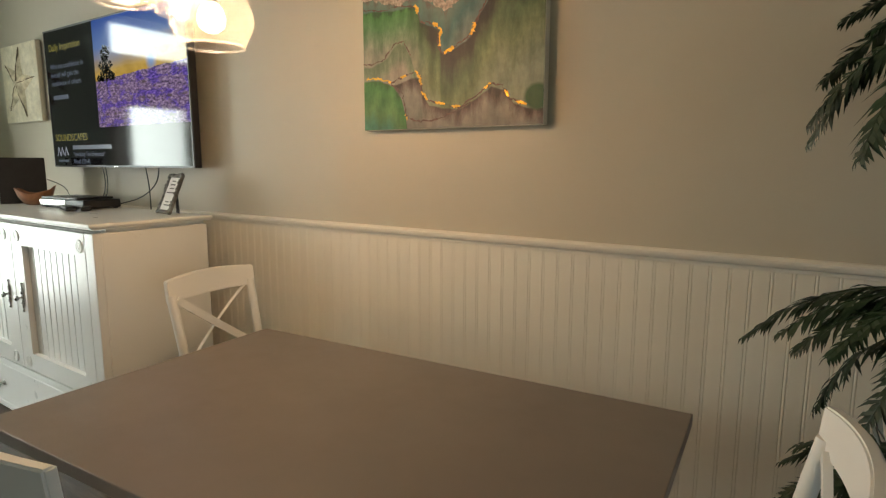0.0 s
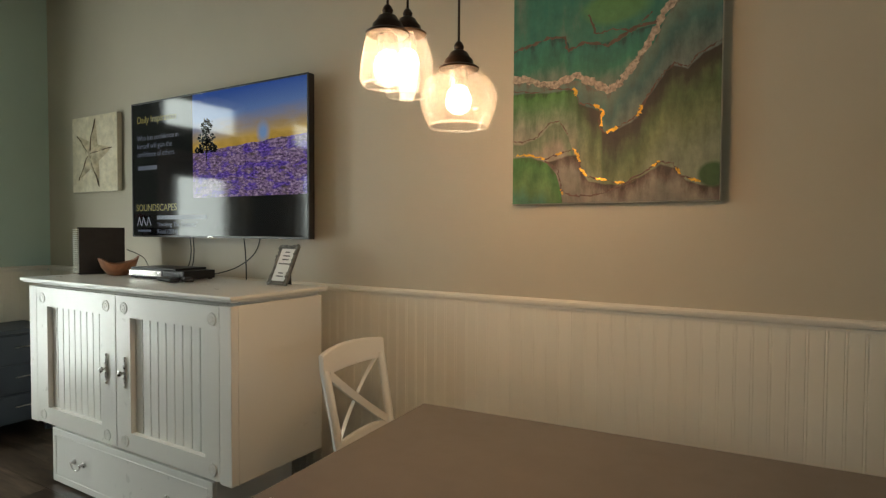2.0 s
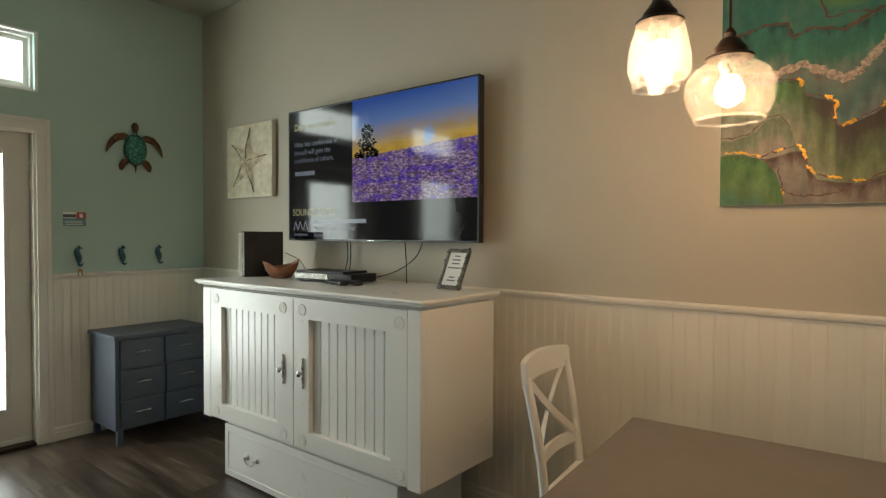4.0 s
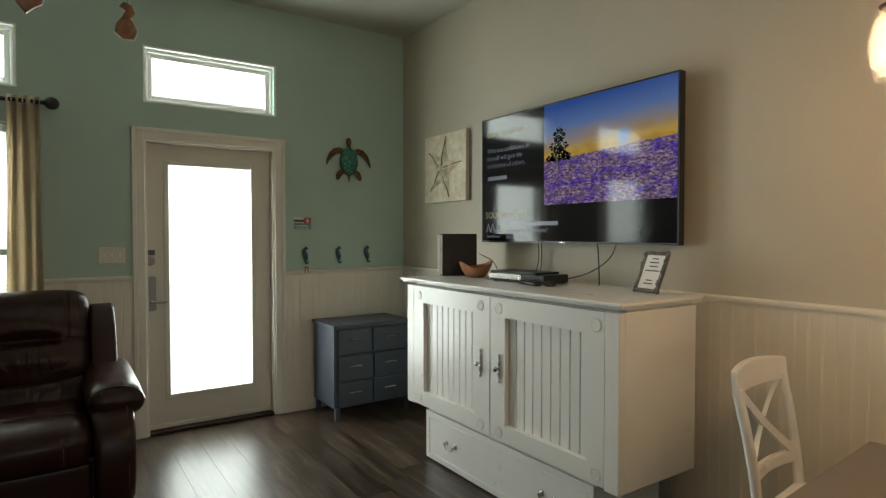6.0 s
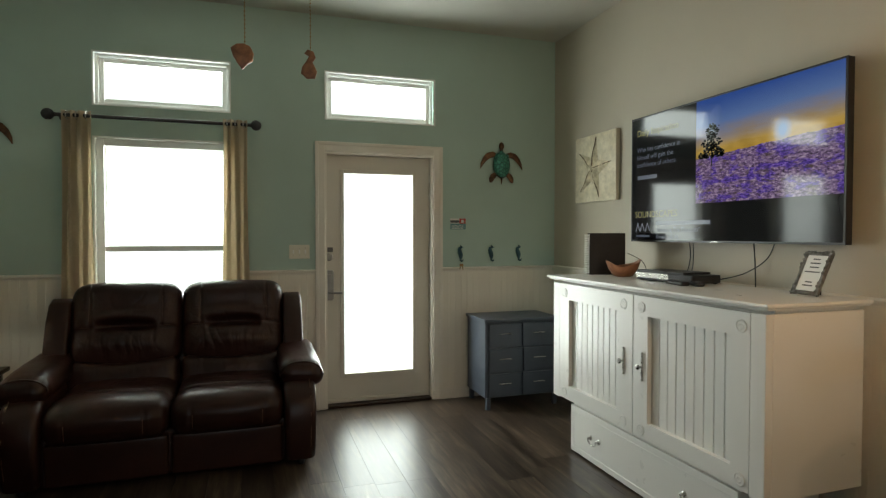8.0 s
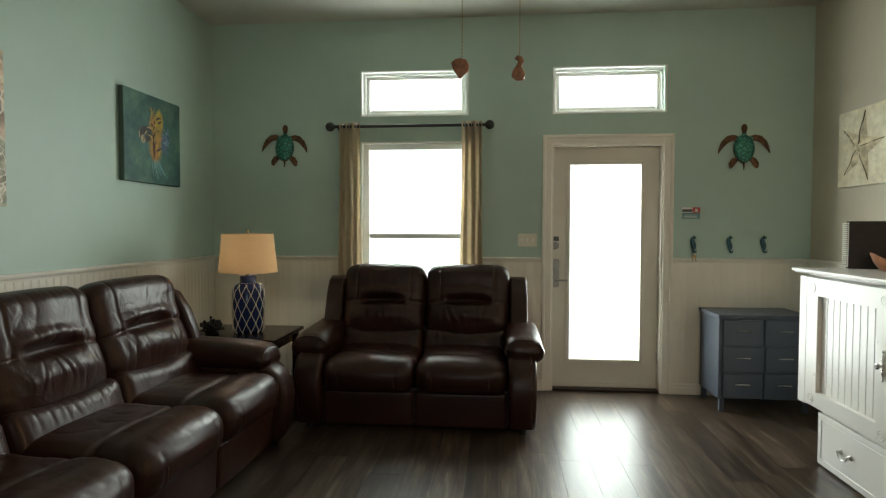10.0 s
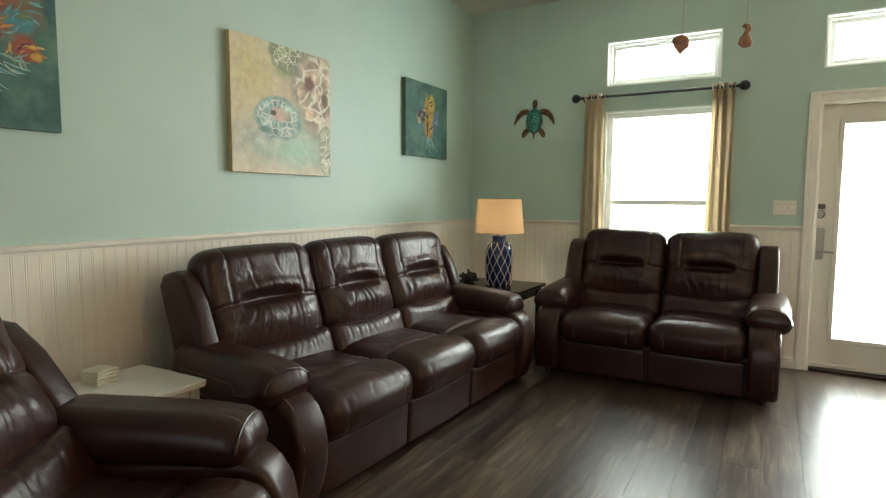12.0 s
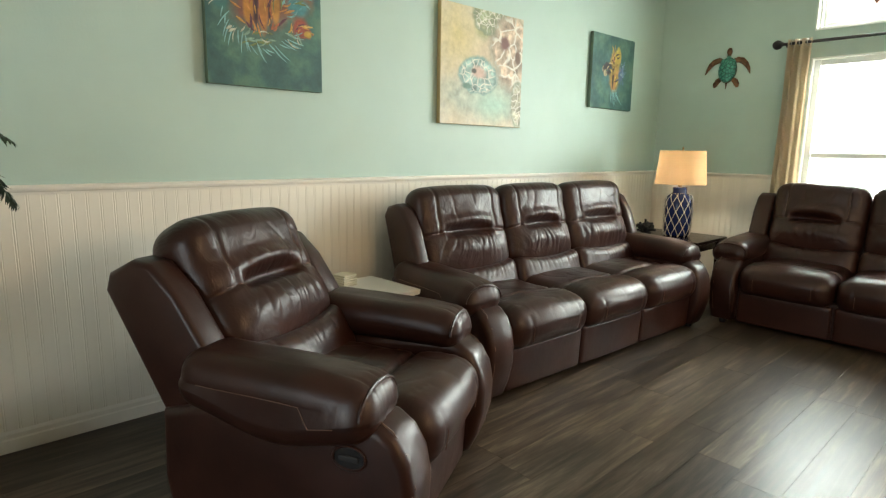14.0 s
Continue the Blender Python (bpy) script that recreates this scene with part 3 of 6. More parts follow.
def back_shape(w, h, seed):
    """Plump back: rolled head, tucked slot like a mouth, gathered leather round it."""
    def shape(v):
        x, y, z = v
        if z > 0:
            z -= 0.024 * (x / (w / 2)) ** 4 * z / (h / 2)
        else:
            z += 0.030 * (1 - (x / (w / 2)) ** 2) * z / (h / 2)
        if y <= 0:
            return Vector((x, y, z))
        u, s = x / (w / 2), v.z / (h / 2)
        rim = (1 - u ** 6) * (1 - s ** 6)
        mouth = -0.034 + 0.016 * math.cos(2.2 * u)
        off = v.z - mouth
        y += 0.026 * (1 - u * u) * (1 - 0.5 * s * s) + 0.014 * bump01((s - 0.68) / 0.26)
        open_width = max(0.0, 1 - (abs(u) / 0.56) ** 4)
        y -= 0.066 * bump01(off / 0.026) * open_width
        y += 0.020 * bump01((off - 0.062) / 0.034) * bump01(u / 0.62)
        y += 0.036 * bump01((off + 0.105) / 0.070) * bump01((u / 0.80) ** 2)
        # seams: up over the head, and from the slot out to the edges
        if off > 0:
            y -= 0.007 * bump01((abs(u) - 0.64) / 0.028)
        if abs(u) > 0.52:
            y -= 0.011 * bump01(off / 0.012) * min(1.0, (abs(u) - 0.52) / 0.08)
        # gathers above and below the slot
        near = bump01((off - 0.070) / 0.038) * 0.55 * rim if off > 0 else bump01((off + 0.100) / 0.070) * rim
        warp = noise.noise(Vector((x * 7 + seed, v.z * 5, seed)))
        strong = 0.35 + 0.9 * abs(noise.noise(Vector((x * 13 + seed, 0.4 * seed, v.z * 3))))
        y += 0.0070 * near * strong * crease(x / 0.056 + 1.3 * warp + 0.35 * u * off / 0.05 + seed)
        y += 0.0020 * near * math.sin(x * 85 + 6 * warp + seed)
        # loose creases over the whole face
        loose = noise.noise(Vector((x * 5.5 + seed * 3, v.z * 4.2, 2.0 * seed)))
        y -= 0.0032 * rim * max(0.0, 1 - abs(loose) / 0.10) ** 2
        slant = noise.noise(Vector((x * 9 + v.z * 8 + seed, v.z * 5 - x * 4, seed + 7)))
        y -= 0.0030 * rim * max(0.0, 1 - abs(slant) / 0.09) ** 2 * min(1.0, abs(u) * 1.3)
        y += 0.006 * noise.noise(Vector((x * 8 + seed, v.z * 8, seed + 3)))
        return Vector((x, y, z))
    return shape


def cushion_shape(w, d, seed):
    """Seat: a flat rear part, a seam, and a fat roll over the front edge."""
    def shape(v):
        x, y, z = v
        u, q = x / (w / 2), y / (d / 2)
        if z > 0:
            z += 0.020 * (1 - u * u) + 0.018 * bump01((q - 0.55) / 0.30)
            z -= 0.020 * bump01((q - 0.18) / 0.05)
            z += 0.007 * noise.noise(Vector((x * 7 + seed, y * 7, 1.5)))
            fold = noise.noise(Vector((x * 6 + seed, y * 9, seed)))
            z -= 0.0040 * max(0.0, 1 - abs(fold) / 0.10) ** 2 * (1 - u ** 6)
            side = bump01((abs(u) - 0.86) / 0.14) * bump01((q - 0.62) / 0.35)
            z += 0.0050 * side * crease(y / 0.036 + 2 * noise.noise(Vector((x * 9, y * 6, seed))))
        if q > 0.3:
            y += 0.030 * (1 - u * u) * bump01((z - 0.02) / 0.09)
            y -= 0.005 * bump01((abs(u) - 0.62) / 0.025) * (1 if z < 0.09 else 0)
        return Vector((x, y, z))
    return shape


def lumbar_shape(w, seed):
    def shape(v):
        x, y, z = v
        u = x / (w / 2)
        if y > 0:
            y += 0.020 * (1 - u * u) + 0.004 * noise.noise(Vector((x * 8, z * 8, seed)))
            near = bump01((z - 0.07) / 0.05) * (1 - u ** 6)
            y += 0.0060 * near * crease(x / 0.05 + 1.5 * noise.noise(Vector((x * 7 + seed, z * 5, seed))))
        z -= 0.036 * (1 - u * u) * (1 if z > 0 else 0.4)
        return Vector((x, y, z))
    return shape


def arm_shape(sign, apron=0.045):
    """Padded arm top; its outer side hangs down in a shallow curve."""
    def shape(v):
        x, y, z = v
        if z > 0:
            z += 0.014 * (1 - (x / 0.13) ** 2) - 0.034 * max(0.0, (y - 0.1) / 0.3) ** 2
            z += 0.003 * noise.noise(Vector((x * 12, y * 6, 4.0 * sign)))
            end = bump01((y - 0.30) / 0.06)
            z += 0.0035 * end * crease(x / 0.05 + noise.noise(Vector((x * 9, y * 9, 1))))
        if x * sign > 0 and z < 0:
            z -= apron * bump01((y - 0.02) / 0.24)
            x += sign * 0.012
        return Vector((x, y, z))
    return shape


def leather_seat(name, seats, seat_w, label, category, m, tilt=15, pivot=-0.14, apron=0.045, deep=0.0, thick=0.17, spread=0.05):
    """A reclining seat of so many places; the front looks along +y."""
    s = thing(name, label, category, m)
    inner = seats * seat_w / 2
    part("base", box(-inner - 0.14, inner + 0.14, -0.38, 0.40, 0.035, 0.30, 0.02), MAT_LEATHER, s)
    for k in range(seats):
        x = (k - (seats - 1) / 2) * seat_w
        seat = part("seat_cushion", soft_box(seat_w - 0.006, 0.66, 0.215, 0.085, (44, 50, 12), cushion_shape(seat_w, 0.66, k * 3.1)), MAT_LEATHER, s, at=pose(x, 0.15, 0.375, -2, 0, 0), smooth=80)
        part("seam", tube([(-seat_w * 0.45, 0.075, 0.098), (-seat_w * 0.2, 0.07, 0.112), (seat_w * 0.2, 0.07, 0.112), (seat_w * 0.45, 0.075, 0.098)], 0.0022, 5), MAT_STITCH, seat)
        for q in (-0.30, 0.30):
            part("seam", tube([(seat_w * q, 0.14, 0.128), (seat_w * q, 0.24, 0.122), (seat_w * q, 0.315, 0.085), (seat_w * q, 0.352, 0.02), (seat_w * q, 0.345, -0.05)], 0.0018, 5), MAT_STITCH, seat)
        part("footrest_panel", soft_box(seat_w - 0.014, 0.07, 0.245, 0.022, 8, lambda v, w=seat_w: Vector((v.x, v.y + (0.006 * (1 - (v.x / (w / 2)) ** 2) if v.y > 0 else 0), v.z))), MAT_LEATHER, s, at=pose(x, 0.388, 0.155, -3, 0, 0), smooth=60)
        lean = pose(x, pivot, 0.44, tilt, 0, 0)
        near = thick / 2 - 0.1025   # how far the back stands behind its hinge
        outer = (k == 0) + (k == seats - 1)
        wide = seat_w + outer * spread - 0.004
        aside = spread / 2 * ((k == seats - 1) - (k == 0))
        part("lumbar_cushion", soft_box(wide, thick - 0.03, 0.24, 0.065, (60, 6, 20), lumbar_shape(seat_w, k)), MAT_LEATHER, s, at=lean @ pose(aside, near / 2 + 0.018, 0.065), smooth=80)
        shape = back_shape(wide, 0.56, k * 1.7 + seats * 2.3)
        back = part("back_cushion", soft_box(wide, thick, 0.56, min(0.095, thick * 0.48), (80, 6, 64), shape), MAT_CREASED, s, at=lean @ pose(aside, near * 0.9 - 0.03, 0.415), smooth=80)
        face = thick / 2 - 0.0006
        for u in (-0.655, 0.655):
            part("back_seam", tube([shape(Vector((u * wide / 2, face, z))) for z in np.linspace(0.0, 0.17, 11)], 0.0016, 5), MAT_STITCH, back)
        for side in (-1, 1):
            part("back_seam", tube([shape(Vector((side * u * wide / 2, face + 0.001, -0.030))) for u in np.linspace(0.56, 0.80, 7)], 0.0015, 5), MAT_STITCH, back)
    lean = pose(0, pivot, 0.44, tilt, 0, 0)
    part("back_shell", box(-inner - 0.02, inner + 0.02, -0.17, -0.08, -0.22, 0.60, 0.03), MAT_LEATHER, s, at=lean, smooth=50)
    side = [(-0.40, 0.04), (-0.43, 0.20), (-0.42, 0.44), (-0.2, 0.50), (0.30, 0.525), (0.385, 0.515), (0.44, 0.475), (0.478, 0.41), (0.495, 0.32), (0.490, 0.22), (0.465, 0.12), (0.43, 0.04)]
    for sign in (-1, 1):
        x0 = sign * inner if sign > 0 else -inner - 0.19
        arm = part("arm", prism(side, 0.19, "x", 0.035, 4), MAT_LEATHER, s, at=pose(x0, 0, 0), smooth=60)
        pad = part("arm_pad", soft_box(0.265, 0.70, 0.165, 0.075, (20, 40, 10), arm_shape(sign, apron)), MAT_LEATHER, arm, at=pose(sign * (inner + 0.108) - x0, 0.035, 0.570, -2, 0, 0), smooth=80)
        edge = arm_shape(sign, apron)
        part("pad_seam", tube([edge(Vector((sign * 0.1335, y, 0.002))) for y in np.linspace(-0.25, 0.24, 13)], 0.0015, 5), MAT_STITCH, pad)
        xs = 0.035 if sign < 0 else 0.155
        part("arm_seam", tube([(xs, 0.36, 0.535), (xs, 0.42, 0.497), (xs, 0.463, 0.432), (xs, 0.492, 0.33), (xs, 0.488, 0.22), (xs, 0.463, 0.12)], 0.003, 5), MAT_STITCH, arm)
        ring = [(sign * (inner + 0.108) - x0 + 0.128 * math.cos(a), 0.352, 0.552 + 0.078 * math.sin(a)) for a in np.linspace(0.0, math.pi, 13)]
        part("pad_piping", tube(ring, 0.006, 6), MAT_LEATHER, arm)
        wing = prism([(-0.16 - deep, -0.26), (-0.17 - deep, 0.56), (-0.12 - deep, 0.605), (-0.03, 0.60), (0.03, 0.55), (0.07, 0.42), (0.085, 0.24), (0.08, 0.05), (0.05, -0.18)], 0.165 - spread, "x", 0.022, 3)
        part("wing", wing, MAT_LEATHER, s, at=lean @ pose(inner + spread - 0.005 if sign > 0 else -inner - 0.160, -0.02, 0), smooth=60)
    for x in (-inner - 0.10, inner + 0.10):
        for y in (-0.34, 0.38):
            part("foot", lathe([(0.022, 0), (0.026, 0.012), (0.026, 0.045)], 12, pose(x, y, 0)), MAT_BLACK, s)
    return s


leather_seat("reclining_sofa", 3, 0.67, "dark brown leather three-seat reclining sofa along the aqua wall", "sofa", pose(2.49, 0.68, 0, 0, 0, -2.5), 17, spread=0.07)
leather_seat("loveseat", 2, 0.64, "dark brown leather two-seat reclining loveseat under the window", "loveseat", pose(0.69, 1.975, 0, 0, 0, -90), 16, spread=0.03)
rec = leather_seat("recliner", 1, 0.60, "dark brown leather recliner armchair standing at an angle", "armchair", pose(4.58, 1.13, 0, 0, 0, 28), 29, -0.20, 0.075, 0.028, 0.225, 0.045)
cup = part("release_cup", prism(rounded(0.245, 0.345, 0.375, 0.445, 0.033), 0.007, "x", 0.003), MAT_BLACK, rec, at=pose(0.488, 0, 0))
part("cup_rim", tube([(0.006, 0.295 + 0.054 * math.cos(a), 0.410 + 0.038 * math.sin(a)) for a in np.linspace(0, 2 * math.pi, 25)], 0.005, 6), MAT_LEATHER, cup, smooth=60)
part("release_lever", box(0.006, 0.014, 0.262, 0.328, 0.400, 0.420, 0.004), MAT_MATTE, cup)


# ---- end tables and what stands on them ----
def end_table(name, m, w, d, h, top_mat, leg_mat, label):
    t = thing(name, label, "end table", m)
    part("tabletop", box(-w / 2, w / 2, -d / 2, d / 2, h - 0.028, h, 0.006, 3), top_mat, t)
    bm = bmesh.new()
    k = 0.05
    add_box(bm, -w / 2 + k, w / 2 - k, -d / 2 + k, -d / 2 + k + 0.018, h - 0.10, h - 0.028)
    add_box(bm, -w / 2 + k, w / 2 - k, d / 2 - k - 0.018, d / 2 - k, h - 0.10, h - 0.028)
    add_box(bm, -w / 2 + k, -w / 2 + k + 0.018, -d / 2 + k + 0.018, d / 2 - k - 0.018, h - 0.10, h - 0.028)
    add_box(bm, w / 2 - k - 0.018, w / 2 - k, -d / 2 + k + 0.018, d / 2 - k - 0.018, h - 0.10, h - 0.028)
    part("apron", bm, leg_mat, t)
    part("shelf", box(-w / 2 + k, w / 2 - k, -d / 2 + k, d / 2 - k, 0.15, 0.17, 0.003), top_mat, t)
    for sx in (-1, 1):
        for sy in (-1, 1):
            cx, cy = sx * (w / 2 - k), sy * (d / 2 - k)
            part("leg", box(cx - 0.021, cx + 0.021, cy - 0.021, cy + 0.021, 0, h - 0.028, 0.004), leg_mat, t)
    return t


end_table("end_table", pose(0.815, 0.655, 0, 0, 0, 0), 0.61, 0.69, 0.61, MAT_ESPRESSO, MAT_ESPRESSO, "dark espresso wood end table in the corner between sofas")
end_table("end_table", pose(4.02, 0.40, 0, 0, 0, 2), 0.58, 0.46, 0.56, MAT_WHITE, MAT_WHITE, "cream painted end table between sofa and recliner")


def table_lamp(x, y, z):
    l = thing("table_lamp", "cobalt glass jug lamp in rope netting with lit burlap shade", "table lamp", pose(x, y, z) @ Matrix.Diagonal((1, 1, 1.05, 1)))
    body = [(0.085, 0), (0.105, 0.008), (0.112, 0.04), (0.116, 0.20), (0.114, 0.30), (0.100, 0.335), (0.062, 0.352), (0.058, 0.365), (0.060, 0.40), (0.050, 0.405)]
    part("base", lathe(body, 28), MAT_BLUEGLASS, l, smooth=50)

    def radius(h):
        for (r0, h0), (r1, h1) in zip(body, body[1:]):
            if h0 <= h <= h1 and h1 > h0:
                return r0 + (r1 - r0) * (h - h0) / (h1 - h0)
        return 0.06
    net = bmesh.new()
    for k in range(11):
        for turn in (-1, 1):
            pts = []
            for i in range(25):
                h = 0.004 + 0.335 * i / 24
                a = 2 * math.pi * k / 11 + turn * 2 * math.pi / 11 * 2.5 * i / 24
                r = radius(h) + 0.004
                pts.append((r * math.cos(a), r * math.sin(a), h))
            add_tube(net, pts, 0.0027, 5)
    for k in range(11):
        for j in range(6):
            a, h = 2 * math.pi * (k + 0.5 * (j % 2)) / 11, 0.004 + 0.335 * j / 5
            bmesh.ops.create_icosphere(net, subdivisions=1, radius=0.0075, matrix=pose((radius(h) + 0.005) * math.cos(a), (radius(h) + 0.005) * math.sin(a), h))
    part("rope_net", net, MAT_ROPE, l, "white knotted rope netting")
    part("collar", lathe([(0.066, 0.335), (0.068, 0.345), (0.064, 0.352)], 24), MAT_ROPE, l)
    part("stem", lathe([(0.018, 0.40), (0.02, 0.425), (0.008, 0.43), (0.008, 0.50)], 12), MAT_BRASS, l)
    shade = lathe([(0.212, 0.430), (0.186, 0.700)], 40, close=False)
    bmesh.ops.solidify(shade, geom=shade.faces[:], thickness=0.002)
    part("shade", shade, MAT_SHADE, l, "tan burlap drum shade", smooth=50)
    for r, h in ((0.212, 0.430), (0.186, 0.700)):
        part("rim", tube([(r * math.cos(a), r * math.sin(a), h) for a in np.linspace(0, 2 * math.pi, 33)], 0.003, 5), MAT_SHADE, l)
    lit = part("bulb", lathe([(0.012, 0.50), (0.03, 0.54), (0.026, 0.57), (0.008, 0.585)], 14), glow("lamp_bulb", (1.0, 0.84, 0.62), 10), l)
    lit.visible_shadow = False
    part("finial", lathe([(0.004, 0.70), (0.009, 0.722), (0.004, 0.735)], 10), MAT_BRASS, l)
    for a in (0, 90):
        c, s = math.cos(radians(a)), math.sin(radians(a))
        part("harp", tube([(0.0, 0.0, 0.697)] + [(0.185 * c, 0.185 * s, 0.697)], 0.002, 5), MAT_BRASS, l)
    bulb_light(x, y, z + 0.57, 3.6, 0.03, (1.0, 0.90, 0.74))


table_lamp(0.80, 0.672, 0.61)


def coral(x, y, z):
    rng = random.Random(9)
    bm = bmesh.new()
    add_lathe(bm, [(0.045, 0), (0.05, 0.01), (0.02, 0.022)], 14)
    for k in range(26):
        a, e = rng.uniform(0, 6.28), rng.uniform(0.25, 1.2)
        p = [Vector((0, 0, 0.015))]
        d = Vector((math.cos(a) * math.cos(e), math.sin(a) * math.cos(e), math.sin(e)))
        for i in range(4):
            p.append(p[-1] + d * rng.uniform(0.018, 0.032))
            d = (d + Vector((rng.uniform(-.4, .4), rng.uniform(-.4, .4), rng.uniform(-.25, .3)))).normalized()
        add_tube(bm, p, 0.009, 5, [1.1, 1, 0.9, 1.0, 0.8])
        bmesh.ops.create_icosphere(bm, subdivisions=1, radius=0.012, matrix=Matrix.Translation(p[-1]))
    tagged(part("coral_ornament", bm, MAT_CORAL, at=pose(x, y, z)), "black branching coral ornament on the end table", "ornament")


coral(0.93, 0.45, 0.61)


def coasters(x, y, z):
    c = thing("coaster_stack", "stack of pale stone coasters on the end table", "coasters", pose(x, y, z, 0, 0, 12))
    for k in range(5):
        part("coaster", box(-0.05, 0.05, -0.05, 0.05, k * 0.013, k * 0.013 + 0.011, 0.002, 1), MAT_CANVAS, c, at=pose(0, 0, 0, 0, 0, (k * 37) % 9 - 4))


coasters(4.0, 0.27, 0.56)


# ---- television wall ----
CAB_TOP = 1.148


def bed_cabinet():
    c = thing("cabinet_bed", "white painted cabinet with beadboard doors and a base drawer", "cabinet")
    y0, y1 = 4.415, 4.965
    part("body", box(1.21, 2.945, y0 + 0.036, y1, 0.325, 1.103, 0.003), MAT_WHITE, c)
    for x0, x1 in ((1.21, 1.292), (2.868, 2.945)):
        part("stile", box(x0, x1, y0 - 0.002, y0 + 0.036, 0.325, 1.103, 0.004), MAT_WHITE, c)
    bm = box(1.15, 2.972, 4.390, 4.985, 1.130, CAB_TOP, 0.006, 3)
    add_box(bm, 1.165, 2.962, 4.402, 4.982, 1.121, 1.130, 0.003)
    part("top", bm, MAT_WHITE, c, "glossy white overhanging top")
    part("top_moulding", box(1.235, 2.925, 4.480, 4.96, 1.103, 1.121), MAT_WHITE, c)
    for x0, x1, px0, px1, hx in ((1.295, 2.081, 1.41, 1.95, 2.006), (2.089, 2.866, 2.207, 2.769, 2.168)):
        d = new("cabinet_door")
        d.parent = c
        bm = bmesh.new()
        add_box(bm, x0, px0, y0 - 0.002, y0 + 0.034, 0.335, 1.100)
        add_box(bm, px1, x1, y0 - 0.002, y0 + 0.034, 0.335, 1.100)
        add_box(bm, px0, px1, y0 - 0.002, y0 + 0.034, 0.335, 0.425)
        add_box(bm, px0, px1, y0 - 0.002, y0 + 0.034, 0.995, 1.100)
        part("door_frame", bm, MAT_WHITE, d)
        n = 9
        wide = (px1 - px0) / n
        strip = [(0, 0), (0.0025, -0.001), (0.0045, -0.009), (wide - 0.0045, -0.009), (wide - 0.0025, -0.001), (wide, 0)]
        me = link_mesh("panel_board", prism([(a, b) for a, b in strip], 0.57, "z"), MAT_WHITE, 0)
        for k in range(n):
            ob = new("panel_board", me)
            ob.parent = d
            ob.matrix_basis = pose(px0 + k * wide, y0 + 0.033, 0.425)
        for rx in (px0 - 0.05, px1 + 0.05):
            for rz in (1.04, 0.38):
                bm = bmesh.new()
                add_lathe(bm, [(0.030, -0.004), (0.030, 0.003), (0.028, 0.0045), (0.024, 0.0045), (0.022, 0.0025), (0.015, 0.0025), (0.013, 0.0045), (0.009, 0.0045), (0.007, 0.003), (0.0005, 0.003)], 20, pose(rx, y0 - 0.002, rz, 90, 0, 0))
                bmesh.ops.recalc_face_normals(bm, faces=bm.faces)
                part("rosette", bm, MAT_WHITE, d)
        bm = bmesh.new()
        add_lathe(bm, [(0.002, -0.078), (0.007, -0.072), (0.003, -0.062), (0.005, -0.045), (0.009, -0.03), (0.004, -0.016), (0.007, 0), (0.004, 0.016), (0.009, 0.03), (0.005, 0.045), (0.003, 0.062), (0.007, 0.072), (0.002, 0.078)], 12, pose(hx, y0 - 0.007, 0.722))
        add_lathe(bm, [(0.006, 0), (0.005, 0.015), (0.014, 0.022), (0.016, 0.030), (0.008, 0.036)], 14, pose(hx, y0 - 0.007, 0.722, 90, 0, 0))
        part("handle", bm, MAT_NICKEL, d, "aged silver handle", smooth=50)
    part("base", box(1.42, 2.80, y0 + 0.034, 4.90, 0.0, 0.325, 0.003), MAT_WHITE, c)
    dr = part("drawer", box(1.42, 2.80, y0 + 0.012, y0 + 0.033, 0.012, 0.312, 0.003), MAT_WHITE, c)
    bm = bmesh.new()
    for a0, a1, b0, b1 in ((1.455, 2.765, 0.045, 0.051), (1.455, 2.765, 0.273, 0.279), (1.455, 1.461, 0.051, 0.273), (2.759, 2.765, 0.051, 0.273)):
        add_box(bm, a0, a1, y0 + 0.0085, y0 + 0.012, b0, b1, 0.0015, 1)
    part("drawer_bead", bm, MAT_WHITE, dr)
    for px in (1.70, 2.52):
        bm = bmesh.new()
        for s in (-1, 1):
            add_lathe(bm, [(0.016, 0), (0.015, 0.006), (0.008, 0.010), (0.008, 0.024), (0.004, 0.027)], 14, pose(px + 0.045 * s, y0 + 0.012, 0.165, 90, 0, 0))
        arc = [(px + 0.045 * math.cos(a), y0 - 0.010, 0.165 - 0.032 * math.sin(a)) for a in np.linspace(0, math.pi, 11)]
        add_tube(bm, arc, 0.0042, 8)
        part("pull", bm, MAT_NICKEL, dr, "silver bail pull", smooth=50)


bed_cabinet()


def spot(t, v, x, z, rx, rz, soft, wob=0.0, scale=8):
    """1 inside an oval of the canvas, with a ragged edge."""
    mp = t.nodes.new("ShaderNodeMapping")
    mp.vector_type = "TEXTURE"
    mp.inputs["Location"].default_value = (x, 0, z)
    mp.inputs["Scale"].default_value = (rx, 100.0, rz)
    t.links.new(v, mp.inputs[0])
    ln = t.nodes.new("ShaderNodeVectorMath")
    ln.operation = "LENGTH"
    t.links.new(mp.outputs[0], ln.inputs[0])
    out = ln.outputs["Value"]
    if wob:
        ad = node(t, "ShaderNodeMath")
        ad.operation = "MULTIPLY_ADD"
        t.links.new(noisy(t, v, scale, 5), ad.inputs[0])
        ad.inputs[1].default_value = wob
        t.links.new(out, ad.inputs[2])
        out = ad.outputs[0]
    edge = 1.0 + wob * 0.5
    r = node(t, "ShaderNodeMapRange")
    r.inputs[1].default_value, r.inputs[2].default_value, r.inputs[3].default_value, r.inputs[4].default_value = edge - soft, edge, 1.0, 0.0
    t.links.new(out, r.inputs[0])
    return r.outputs[0]


